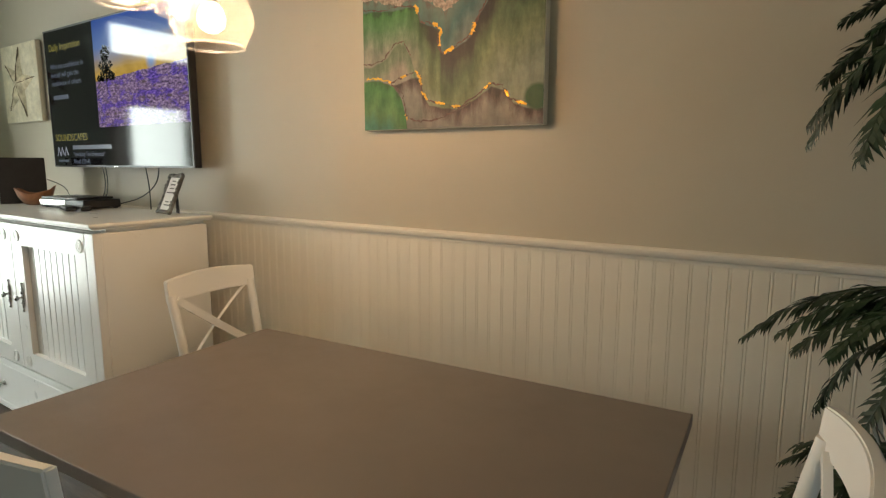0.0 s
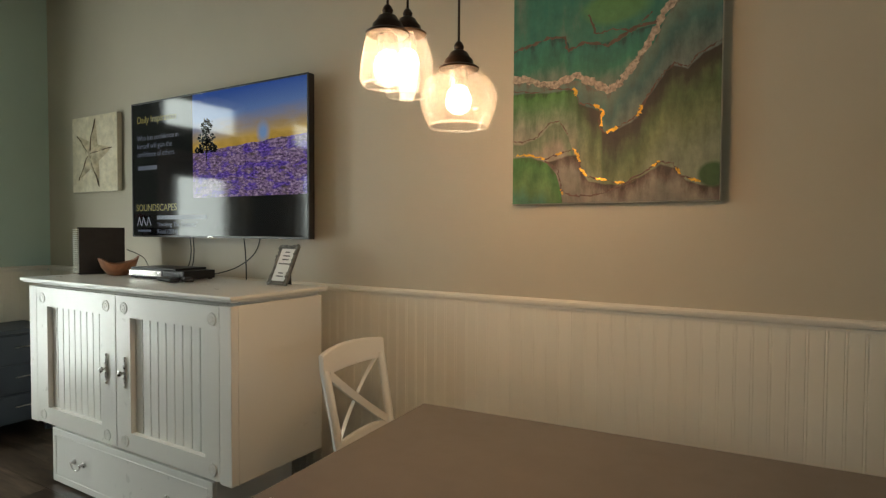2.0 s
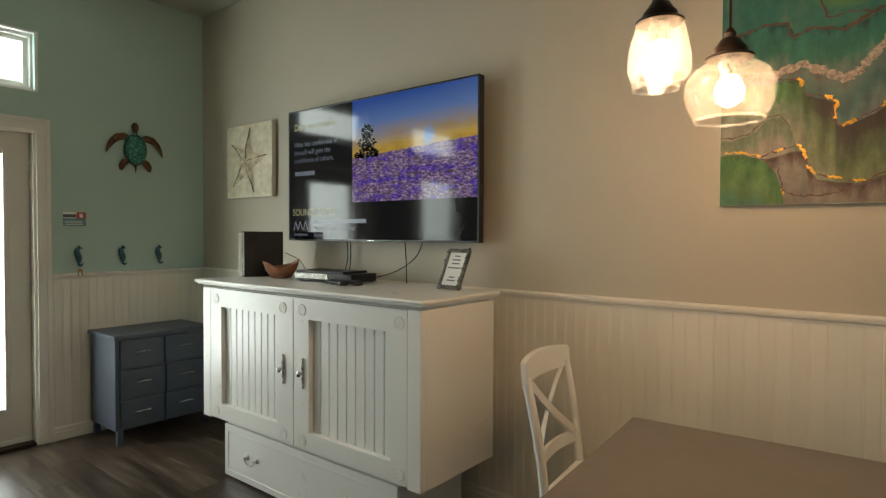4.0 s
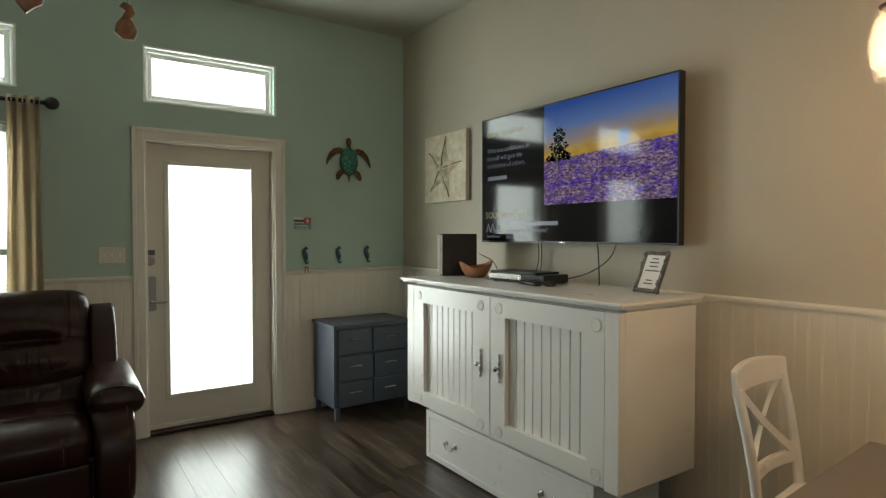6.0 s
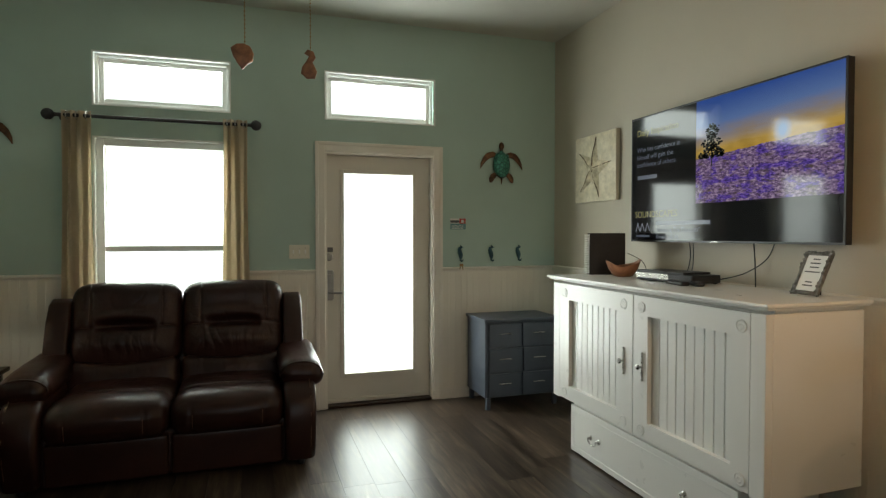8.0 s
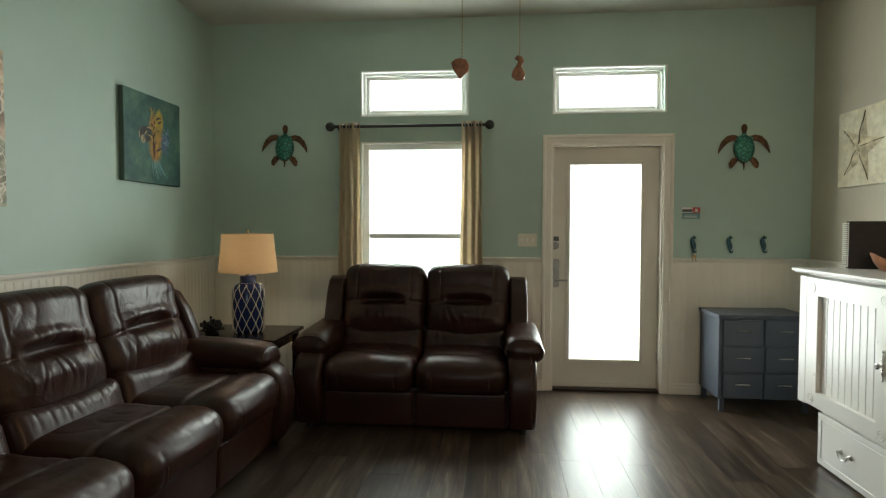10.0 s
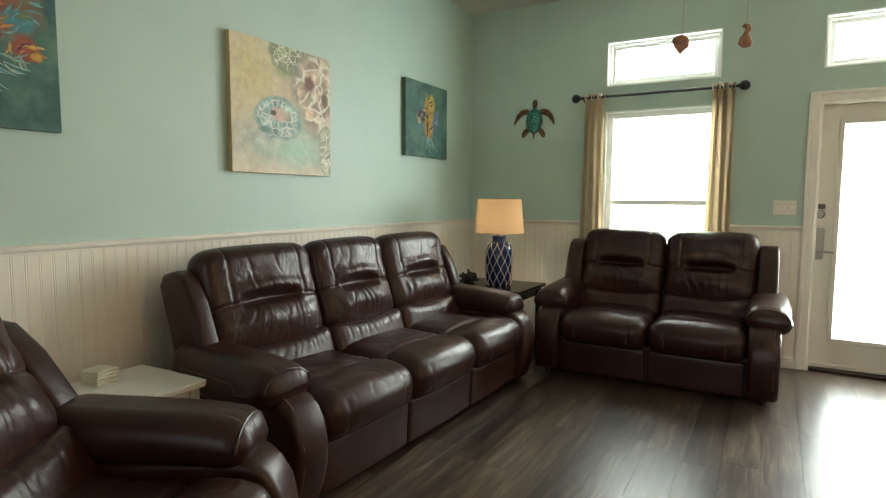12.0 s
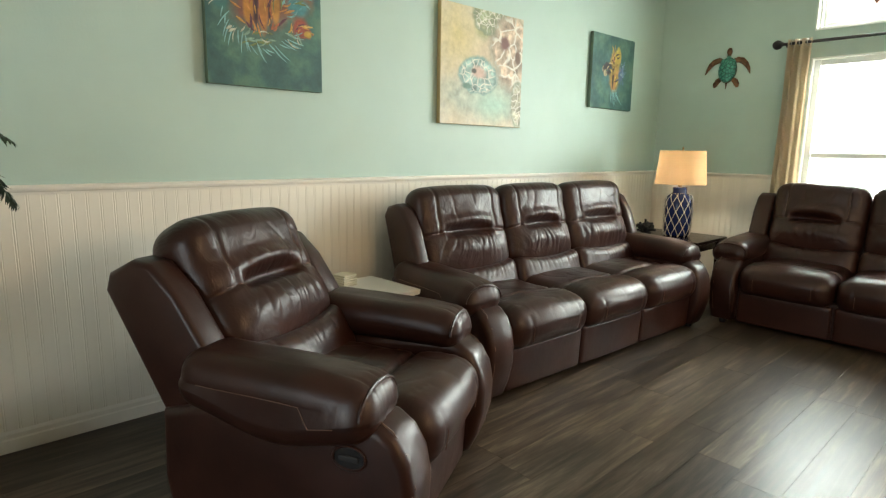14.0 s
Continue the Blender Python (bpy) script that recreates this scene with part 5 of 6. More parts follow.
def strata_lines(c, w, h):
    gold = surf("gold_leaf", (0.75, 0.42, 0.06), 0.3, 0.9, var=0.3, scale=60, bump=0.5, fine=120)
    dark = surf("umber_line", (0.10, 0.055, 0.04), 0.6, var=0.3, scale=40)
    pale = surf("chalk_line", (0.34, 0.275, 0.22), 0.7, var=0.55, scale=70, bump=0.6, fine=90)

    def stroke(pts, r, mat, name="painted_line", swell=0.85):
        r *= 0.75
        rng = random.Random(len(pts) * 7 + int(r * 1e4))
        fine = []
        p = [Vector((x * w - w / 2, 0, h / 2 - (0.178 + 0.822 * z) * h)) for x, z in pts]
        for i in range(len(p) - 1):
            for k in range(8):
                q = p[i].lerp(p[i + 1], k / 8)
                fine.append(q + Vector((rng.uniform(-.004, .004), 0, rng.uniform(-.004, .004))))
        fine.append(p[-1])
        bm = tube(fine, r, 6, [1 + swell * rng.uniform(-1, 1) for _ in fine])
        for vtx in bm.verts:
            vtx.co.y = -0.0395 + 0.15 * vtx.co.y
        part(name, bm, mat, c)

    # down the canvas from the top: 0 to 1 across, 0 to 1 down
    stroke([(0, .22), (.1, .20), (.2, .18), (.28, .19), (.30, .26), (.38, .23), (.50, .26), (.62, .20), (.74, .19)], 0.007, dark)
    stroke([(0, .36), (.08, .37), (.15, .40), (.24, .41), (.34, .38), (.42, .42), (.50, .47), (.56, .44), (.62, .36), (.70, .26), (.76, .14), (.84, .06), (.95, .03)], 0.020, pale, "chalk_stroke", 0.35)
    stroke([(0, .42), (.12, .44), (.24, .43), (.33, .45), (.36, .52), (.42, .53), (.46, .56), (.46, .64), (.49, .67), (.56, .64), (.64, .61), (.68, .52), (.74, .44), (.80, .38), (.86, .41), (.90, .36), (1.0, .31)], 0.0035, dark)
    stroke([(.33, .44), (.345, .475)], 0.007, gold, "gold_leaf")
    stroke([(.43, .53), (.475, .56), (.468, .635)], 0.008, gold, "gold_leaf")
    stroke([(.50, .668), (.545, .645)], 0.007, gold, "gold_leaf")
    stroke([(.64, .605), (.662, .555)], 0.008, gold, "gold_leaf")
    stroke([(0, .675), (.06, .685), (.14, .66), (.20, .60), (.26, .59), (.30, .66)], 0.0028, dark)
    stroke([(.02, .75), (.10, .75), (.18, .775)], 0.005, gold, "gold_leaf")
    stroke([(.18, .775), (.26, .755), (.33, .735), (.36, .77), (.365, .83), (.40, .87), (.48, .89), (.58, .91), (.68, .86), (.74, .82), (.80, .83), (.84, .885), (.92, .915)], 0.0035, dark)
    for dab in ([(.24, .757), (.275, .752)], [(.33, .735), (.355, .76), (.36, .80)], [(.365, .83), (.40, .868)], [(.44, .882), (.50, .893)], [(.54, .905), (.585, .908)], [(.71, .838), (.745, .818)], [(.815, .85), (.835, .878)], [(.87, .90), (.92, .915)]):
        stroke(dab, 0.0062, gold, "gold_leaf", 0.5)
    stroke([(.27, .93), (.275, .955)], 0.005, gold, "gold_leaf")
    stroke([(.40, .10), (.44, .20), (.52, .19), (.62, .21), (.70, .14)], 0.004, dark)
    stroke([(.62, .62), (.70, .50), (.735, .44)], 0.003, dark)
    stroke([(.18, .785), (.25, .83), (.27, .93), (.33, .965), (.45, .96), (.55, .93), (.65, .89)], 0.0035, dark)


art = canvas("abstract_painting", "abstract green and teal canvas with gold veins on beige wall", 0.80, 1.0, NORTH(4.345, 2.04), canvas_material("strata_paint", strata_art), MAT_CANVAS)
strata_lines(art, 0.80, 1.0)


def starfish_canvas():
    c = canvas("starfish_canvas", "cream canvas with a raised starfish relief beside the television", 0.575, 0.54, NORTH(0.715, 1.963), canvas_material("cream_wash", lambda t, v: ramp(t, noisy(t, v, 6, 5), [(0.3, (0.60, 0.54, 0.38)), (0.7, (0.74, 0.69, 0.53))])), MAT_CANVAS)
    rng = random.Random(5)
    bm = bmesh.new()
    mid = Vector((-0.01, -0.040, -0.005))
    tips = [(0.02, 0.245), (0.225, 0.03), (0.07, -0.235), (-0.195, -0.18), (-0.215, 0.14)]
    top = bm.verts.new(mid + Vector((0, -0.030, 0)))
    ring = []
    for k, (x, z) in enumerate(tips):
        x2, z2 = tips[(k + 1) % 5]
        ring.append(bm.verts.new((x, -0.0405, z)))
        ring.append(bm.verts.new(mid + 0.24 * (Vector((x, 0, z)) + Vector((x2, 0, z2)))))
    ridge = [bm.verts.new(Vector((x * 0.55, -0.058, z * 0.55))) for x, z in tips]
    for k in range(5):
        tip, v0, v1 = ring[2 * k], ring[2 * k - 1], ring[2 * k + 1]
        bm.faces.new((v0, tip, ridge[k]))
        bm.faces.new((tip, v1, ridge[k]))
        bm.faces.new((v0, ridge[k], top))
        bm.faces.new((ridge[k], v1, top))
    bmesh.ops.subdivide_edges(bm, edges=bm.edges[:], cuts=4, use_grid_fill=True)
    for v in bm.verts:
        if v.co.y < -0.042:
            v.co.y += 0.004 * noise.noise(v.co * 40)
    part("relief", bm, surf("starfish_paint", (0.56, 0.50, 0.34), 0.8, var=0.4, scale=16, bump=0.9, fine=90), c, smooth=60)
    ink = surf("sepia_line", (0.12, 0.09, 0.05), 0.7, var=0.3)
    for x, z in tips:
        pts = [(mid.x + (x - mid.x) * s + 0.006 * math.sin(9 * s + x * 20), -0.041 - 0.027 * (1 - s) ** 0.7, mid.z + (z - mid.z) * s) for s in np.linspace(0.08, 1.0, 12)]
        part("sepia_stroke", tube(pts, 0.0035, 5, [rng.uniform(0.5, 1.4) for _ in pts]), ink, c)


starfish_canvas()


def reef_art(shapes, base):
    def build(t, v):
        c = ramp(t, noisy(t, v, 4.5, 6, 0.6), base)
        for x, z, rx, rz, col, soft, wob in shapes:
            tone = ramp(t, noisy(t, v, 16, 4), [(0.3, [k * 0.55 for k in col]), (0.7, col)])
            c = mixed(t, "MIX", spot(t, v, x, z, rx, rz, soft, wob, 10), c, tone)
        return c
    return build


def firmer(shapes):
    """Firmer edges: less raggedness, harder fall-off."""
    return [(x, z, rx * 1.08, rz * 1.08, col, soft * 0.7, wob * 0.55) for x, z, rx, rz, col, soft, wob in shapes]


SEA = [(0.25, (0.012, 0.055, 0.055)), (0.45, (0.03, 0.10, 0.09)), (0.6, (0.07, 0.17, 0.12)), (0.78, (0.14, 0.22, 0.14))]
reef1 = firmer([(-0.02, 0.06, 0.28, 0.23, (0.09, 0.19, 0.15), 0.6, 1.2), (0.10, 0.14, 0.17, 0.14, (0.30, 0.14, 0.07), 0.7, 1.6), (-0.03, 0.10, 0.20, 0.15, (0.22, 0.09, 0.06), 0.6, 1.6), (-0.06, 0.09, 0.014, 0.13, (0.05, 0.02, 0.03), 0.6, 1.0), (0.015, 0.09, 0.013, 0.13, (0.05, 0.02, 0.03), 0.6, 1.0), (-0.10, 0.09, 0.030, 0.13, (0.55, 0.24, 0.04), 0.5, 0.8), (-0.02, 0.07, 0.030, 0.14, (0.55, 0.22, 0.05), 0.5, 0.8), (0.05, 0.09, 0.028, 0.11, (0.52, 0.25, 0.05), 0.5, 0.8), (0.19, 0.0, 0.06, 0.06, (0.34, 0.08, 0.05), 0.6, 1.1), (0.235, -0.03, 0.025, 0.02, (0.60, 0.36, 0.05), 0.5, 0.5), (0.18, 0.10, 0.07, 0.05, (0.08, 0.30, 0.32), 0.6, 1.0), (-0.24, 0.08, 0.05, 0.07, (0.06, 0.22, 0.20), 0.6, 1.2)])
reef3 = firmer([(0.0, 0.0, 0.22, 0.20, (0.06, 0.20, 0.20), 0.8, 1.0), (0.02, 0.02, 0.10, 0.19, (0.42, 0.27, 0.06), 0.5, 1.1), (0.07, 0.15, 0.05, 0.09, (0.58, 0.42, 0.06), 0.5, 0.8), (-0.10, 0.03, 0.09, 0.06, (0.05, 0.045, 0.05), 0.5, 1.0), (0.13, 0.0, 0.05, 0.08, (0.10, 0.16, 0.28), 0.6, 1.1), (0.01, -0.08, 0.05, 0.09, (0.50, 0.24, 0.06), 0.6, 0.9), (0.0, 0.01, 0.018, 0.16, (0.07, 0.04, 0.02), 0.5, 0.8), (-0.13, -0.01, 0.03, 0.03, (0.50, 0.42, 0.24), 0.5, 0.7)])
wash = firmer([(-0.05, -0.20, 0.5, 0.18, (0.50, 0.56, 0.44), 0.9, 0.8), (0.20, 0.22, 0.22, 0.18, (0.46, 0.34, 0.24), 0.7, 1.1), (0.22, 0.18, 0.07, 0.06, (0.22, 0.12, 0.10), 0.6, 0.9), (-0.06, -0.05, 0.20, 0.12, (0.28, 0.38, 0.32), 0.5, 0.7), (-0.08, -0.03, 0.10, 0.06, (0.52, 0.42, 0.36), 0.6, 0.6), (0.12, 0.02, 0.16, 0.12, (0.52, 0.50, 0.40), 0.7, 1.0), (-0.09, -0.035, 0.05, 0.03, (0.18, 0.13, 0.11), 0.5, 0.6), (0.30, -0.22, 0.10, 0.16, (0.46, 0.42, 0.32), 0.5, 0.5), (-0.02, 0.30, 0.10, 0.12, (0.24, 0.28, 0.16), 0.6, 1.0)])


def wash_art(t, v):
    build = reef_art(wash, [(0.25, (0.46, 0.40, 0.24)), (0.5, (0.60, 0.53, 0.37)), (0.7, (0.58, 0.55, 0.43)), (0.85, (0.44, 0.36, 0.24))])
    c = build(t, v)
    for x, z, rx, rz, col in ((-0.26, 0.20, 0.34, 0.30, (0.54, 0.46, 0.22)), (0.12, -0.24, 0.30, 0.16, (0.36, 0.54, 0.43)), (0.05, 0.10, 0.20, 0.12, (0.52, 0.42, 0.28))):
        c = mixed(t, "MIX", spot(t, v, x, z, rx, rz, 0.9, 0.5, 5), c, col)
    bend = node(t, "ShaderNodeTexNoise", Scale=7.0, Detail=3.0)
    t.links.new(v, bend.inputs["Vector"])
    warped = node(t, "ShaderNodeVectorMath")
    warped.operation = "MULTIPLY_ADD"
    t.links.new(bend.outputs["Color"], warped.inputs[0])
    warped.inputs[1].default_value = (0.12, 0.12, 0.12)
    t.links.new(v, warped.inputs[2])
    for x, z, rx, rz, size, tone in ((0.05, 0.36, 0.19, 0.13, 22, (0.24, 0.27, 0.16)), (0.31, 0.15, 0.25, 0.26, 8, (0.44, 0.34, 0.24)), (-0.05, -0.055, 0.20, 0.125, 15, (0.26, 0.38, 0.33)), (0.375, -0.24, 0.07, 0.18, 17, (0.36, 0.36, 0.26))):
        ring = spot(t, v, x, z, rx * 1.08, rz * 1.10, 0.16, 0.6, 9)
        c = mixed(t, "MIX", ring, c, (tone[0] * 0.62, tone[1] * 0.75, tone[2] * 0.75))
        vo = node(t, "ShaderNodeTexVoronoi", Scale=float(size))
        vo.feature = "DISTANCE_TO_EDGE"
        flat = t.nodes.new("ShaderNodeMapping")
        flat.inputs["Scale"].default_value = (1, 0, 1.2)
        t.links.new(warped.outputs[0], flat.inputs[0])
        t.links.new(flat.outputs[0], vo.inputs["Vector"])
        shade = ramp(t, noisy(t, v, 14, 4), [(0.3, [k * 0.4 for k in tone]), (0.5, tone), (0.68, [min(1, k * 1.8) for k in tone])])
        line = ramp(t, vo.outputs["Distance"], [(0.02, (0.9, 0.9, 0.9)), (0.075, (0, 0, 0))])
        cell = mixed(t, "MIX", line, shade, (0.70, 0.67, 0.56))
        c = mixed(t, "MIX", spot(t, v, x, z, rx, rz, 0.22, 0.7, 9), c, cell)
    for x, z, rx, rz, col in ((-0.05, -0.03, 0.09, 0.05, (0.52, 0.38, 0.30)), (-0.10, -0.025, 0.032, 0.020, (0.06, 0.06, 0.045)), (0.22, 0.20, 0.06, 0.06, (0.16, 0.075, 0.06)), (0.36, 0.12, 0.035, 0.06, (0.14, 0.08, 0.05)), (-0.17, -0.13, 0.06, 0.025, (0.10, 0.20, 0.15))):
        c = mixed(t, "MIX", spot(t, v, x, z, rx, rz, 0.45, 0.7, 14), c, col)
    return c


c1 = canvas("reef_painting", "dark teal canvas with an orange coral-coloured burst", 0.64, 0.66, SOUTH(4.30, 1.955), canvas_material("reef_paint", reef_art(reef1, SEA)), surf("canvas_edge_teal", (0.12, 0.17, 0.11), 0.7))
c2 = canvas("shell_painting", "large pale canvas with cream and aqua shell pattern", 0.84, 0.79, SOUTH(2.66, 1.893), canvas_material("shell_paint", wash_art), surf("canvas_edge_ochre", (0.42, 0.33, 0.15), 0.7))
c3 = canvas("reef_painting", "small teal canvas with yellow and dark strokes", 0.69, 0.635, SOUTH(0.955, 2.03), canvas_material("reef_paint_small", reef_art(reef3, SEA)), surf("canvas_edge_green", (0.09, 0.14, 0.10), 0.7))


CHALK = surf("chalk_strokes", (0.66, 0.62, 0.52), 0.8, var=0.2, scale=30)
AQUA_STROKE = surf("aqua_strokes", (0.20, 0.42, 0.42), 0.7, var=0.3, scale=30)


def fan_strokes(c, cx, cz, r0, r1, a0, a1, n, mat, width):
    rng = random.Random(n)
    for k in range(n):
        a = radians(a0 + (a1 - a0) * (k + rng.uniform(-.3, .3)) / n)
        q0, q1 = r0 * rng.uniform(0.9, 1.1), r1 * rng.uniform(0.85, 1.1)
        pts = [(cx + q * math.cos(a + 0.2 * s), 0, cz + q * math.sin(a + 0.2 * s)) for s, q in zip(np.linspace(0, 1, 5), np.linspace(q0, q1, 5))]
        bm = tube(pts, width, 4, [0.6, 1, 1.1, 0.8, 0.3])
        for v in bm.verts:
            v.co.y = -0.0395 + 0.15 * v.co.y
        part("brush_stroke", bm, mat, c)


fan_strokes(c1, -0.02, 0.08, 0.20, 0.27, 190, 330, 24, AQUA_STROKE, 0.003)
fan_strokes(c1, -0.02, 0.09, 0.22, 0.28, 140, 185, 9, CHALK, 0.0025)
fan_strokes(c3, 0.02, -0.05, 0.10, 0.24, 250, 300, 8, AQUA_STROKE, 0.003)
fan_strokes(c3, 0.10, 0.02, 0.05, 0.12, -30, 50, 8, surf("blue_strokes", (0.16, 0.24, 0.40), 0.7), 0.003)


def daubs(c, cx, cz, rx, rz, n, colours, seed, lean=0.0, size=0.030):
    """Short raised brush dabs, scattered over an oval of the canvas."""
    rng = random.Random(seed)
    paints = [surf("paint_dab", col, 0.6, var=0.35, scale=45, bump=0.4, fine=160) for col in colours]
    for k in range(n):
        a, q = rng.uniform(0, 2 * math.pi), math.sqrt(rng.random())
        x, z = cx + rx * q * math.cos(a), cz + rz * q * math.sin(a)
        t = radians(lean + 60 * (q * math.cos(a)) + rng.uniform(-25, 25))
        long, bend = size * rng.uniform(0.5, 1.4), rng.uniform(-0.4, 0.4)
        pts = [(x + long * f * math.sin(t + bend * f), 0, z + long * f * math.cos(t + bend * f)) for f in (-1, -0.5, 0, 0.5, 1)]
        bm = tube(pts, size * rng.uniform(0.10, 0.26), 5, [0.25, 0.8, 1.0, 0.75, 0.2])
        for v in bm.verts:
            v.co.y = -0.0395 - 0.0004 * (k % 3) + 0.08 * v.co.y
        part("brush_stroke", bm, paints[k % len(paints)], c)


RUST, GOLD, PLUM, OLIVE, DEEP = (0.34, 0.10, 0.04), (0.52, 0.27, 0.05), (0.09, 0.03, 0.05), (0.13, 0.17, 0.06), (0.03, 0.10, 0.10)
daubs(c1, -0.03, 0.10, 0.17, 0.15, 46, (RUST, GOLD, PLUM, (0.46, 0.20, 0.05)), 21)
daubs(c1, 0.13, 0.16, 0.12, 0.12, 22, ((0.08, 0.26, 0.27), (0.16, 0.34, 0.33), OLIVE), 22, 40)
daubs(c1, 0.20, 0.0, 0.07, 0.05, 16, (RUST, PLUM, GOLD, (0.55, 0.36, 0.10)), 23, 70, 0.022)
daubs(c1, -0.02, -0.07, 0.21, 0.05, 24, (OLIVE, (0.20, 0.33, 0.25), (0.42, 0.44, 0.34)), 24, 85)
daubs(c3, 0.02, 0.05, 0.07, 0.20, 34, ((0.55, 0.40, 0.07), (0.42, 0.27, 0.06), (0.05, 0.04, 0.03), (0.50, 0.24, 0.08)), 25, 20)
daubs(c3, -0.11, 0.03, 0.08, 0.07, 16, ((0.05, 0.05, 0.06), DEEP, (0.46, 0.36, 0.20)), 26, 60, 0.024)
daubs(c3, 0.14, 0.0, 0.07, 0.10, 18, ((0.10, 0.17, 0.30), (0.26, 0.38, 0.44), DEEP), 27, -40, 0.026)


# ---- wall ornaments by the door ----
def turtle_material():
    m, t, b = tree("patina_copper_turtle")
    v = coords(t)
    vo = node(t, "ShaderNodeTexVoronoi", Scale=34.0)
    vo.feature = "DISTANCE_TO_EDGE"
    t.links.new(v, vo.inputs["Vector"])
    shell = ramp(t, vo.outputs["Distance"], [(0.0, (0.03, 0.04, 0.03)), (0.06, (0.05, 0.22, 0.17)), (0.35, (0.10, 0.36, 0.27))])
    inside = spot(t, v, 0, 0.01, 0.088, 0.125, 0.1)
    limb = ramp(t, noisy(t, v, 22, 4), [(0.3, (0.05, 0.025, 0.012)), (0.7, (0.22, 0.11, 0.05))])
    c = mixed(t, "MIX", inside, limb, shell)
    t.links.new(c, b.inputs["Base Color"])
    b.inputs["Metallic"].default_value, b.inputs["Roughness"].default_value = 0.55, 0.38
    bumped(t, b, vo.outputs["Distance"], 0.4, 0.006)
    return m


MAT_TURTLE = turtle_material()


def turtle(y, z, lean):
    """One plain metal shape hung flat on the wall."""
    bm = bmesh.new()

    def dome(cx, cz, rx, rz, thick, ribs=False):
        r = bmesh.ops.create_uvsphere(bm, u_segments=36, v_segments=22, radius=1.0)
        for v in r["verts"]:
            x, y, z = v.co
            y = y * 0.15 if y > 0 else y
            if ribs:   # rows of plates, a keel down the middle, a rim
                plate = bump01(x / 0.10) + 0.8 * bump01((abs(x) - 0.62) / 0.10)
                across = sum(bump01((z - k) / 0.06) for k in (-0.62, -0.22, 0.18, 0.56))
                y *= 1 - 0.10 * min(1.0, across) + 0.08 * plate
                x *= 1 - 0.16 * max(0.0, -z) ** 2
            v.co = (cx + rx * x, -0.010 + thick * y, cz + rz * z)

    def fin(points, wide, thick):
        """A flat tapered limb along a bent line."""
        p = [Vector((x, -0.012, z)) for x, z in points]
        rows = []
        for k, q in enumerate(p):
            d = (p[min(k + 1, len(p) - 1)] - p[max(k - 1, 0)]).normalized()
            n = Vector((d.z, 0, -d.x)) * wide[k]
            rows.append([bm.verts.new(q + n), bm.verts.new(q + Vector((0, -thick, 0))), bm.verts.new(q - n), bm.verts.new(q + Vector((0, 0.006, 0)))])
        for a, b in zip(rows, rows[1:]):
            for k in range(4):
                bm.faces.new((a[k], a[(k + 1) % 4], b[(k + 1) % 4], b[k]))
        bm.faces.new(rows[0])
        bm.faces.new(rows[-1])

    dome(0, 0.0, 0.084, 0.118, 0.045, True)
    dome(0, 0.168, 0.024, 0.036, 0.026)
    fin([(0, 0.10), (0, 0.13), (0, 0.16)], (0.022, 0.018, 0.016), 0.016)
    for s in (-1, 1):
        fin([(s * 0.050, 0.085), (s * 0.085, 0.092), (s * 0.125, 0.082), (s * 0.160, 0.050), (s * 0.188, 0.005), (s * 0.202, -0.035)], (0.020, 0.026, 0.027, 0.023, 0.014, 0.003), 0.012)
        fin([(s * 0.050, -0.075), (s * 0.080, -0.098), (s * 0.098, -0.128), (s * 0.106, -0.155)], (0.018, 0.026, 0.024, 0.010), 0.012)
    fin([(0, -0.11), (0.003, -0.14), (0, -0.168)], (0.010, 0.007, 0.002), 0.008)
    bmesh.ops.recalc_face_normals(bm, faces=bm.faces)
    tagged(part("turtle_wall_sculpture", bm, MAT_TURTLE, at=pose(0.0, y, z, 0, 0, 90) @ pose(0, -0.004, 0, 0, lean, 0), smooth=60), "patina green and copper metal turtle on the wall", "wall sculpture", group="metal wall turtles")


turtle(0.668, 2.095, 2)
turtle(4.548, 2.045, 0)


def seahorse_hook(y, z, keys=False):
    h = thing("coat_hook", "small dark blue metal hook with curled end" + (" holding keys" if keys else ""), "hook", pose(0, y, z, 0, 0, 90), group="hooks beside the door")
    pts = [(0.010, -0.014, 0.050), (0.014, -0.014, 0.062), (0.004, -0.014, 0.068), (-0.006, -0.014, 0.055), (-0.010, -0.015, 0.035), (-0.004, -0.016, 0.012), (0.004, -0.016, -0.010), (0.004, -0.018, -0.032), (-0.002, -0.026, -0.052), (0.002, -0.040, -0.062), (0.014, -0.044, -0.056), (0.018, -0.042, -0.044)]
    part("hook", tube(pts, 0.0135, 8, [0.45, 0.7, 0.95, 1.0, 1.25, 1.6, 1.45, 1.0, 0.7, 0.6, 0.5, 0.35]), MAT_SEAHORSE, h, smooth=60)
    part("plate", box(-0.012, 0.012, -0.010, -0.004, -0.03, 0.045, 0.003), MAT_SEAHORSE, h)
    part("nose", tube([(0.008, -0.014, 0.062), (0.028, -0.014, 0.056)], 0.005, 6, [1, 0.6]), MAT_SEAHORSE, h)
    if keys:
        k = thing("key_ring", "small brass keys hanging from a hook", "keys", pose(0.036, y + 0.004, z - 0.062))
        part("ring", tube([(0, 0.012 * math.cos(a), -0.012 + 0.012 * math.sin(a)) for a in np.linspace(0, 6.283, 15)], 0.0014, 5), MAT_NICKEL, k)
        for a in (-14, 9):
            part("key", prism([(-0.009, -0.024), (0.009, -0.024), (0.010, -0.040), (0.004, -0.046), (0.004, -0.072), (-0.003, -0.076), (-0.004, -0.046), (-0.010, -0.040)], 0.002, "x"), MAT_BRASS, k, at=pose(0.002 if a > 0 else -0.001, 0, 0, a, 0, 0))


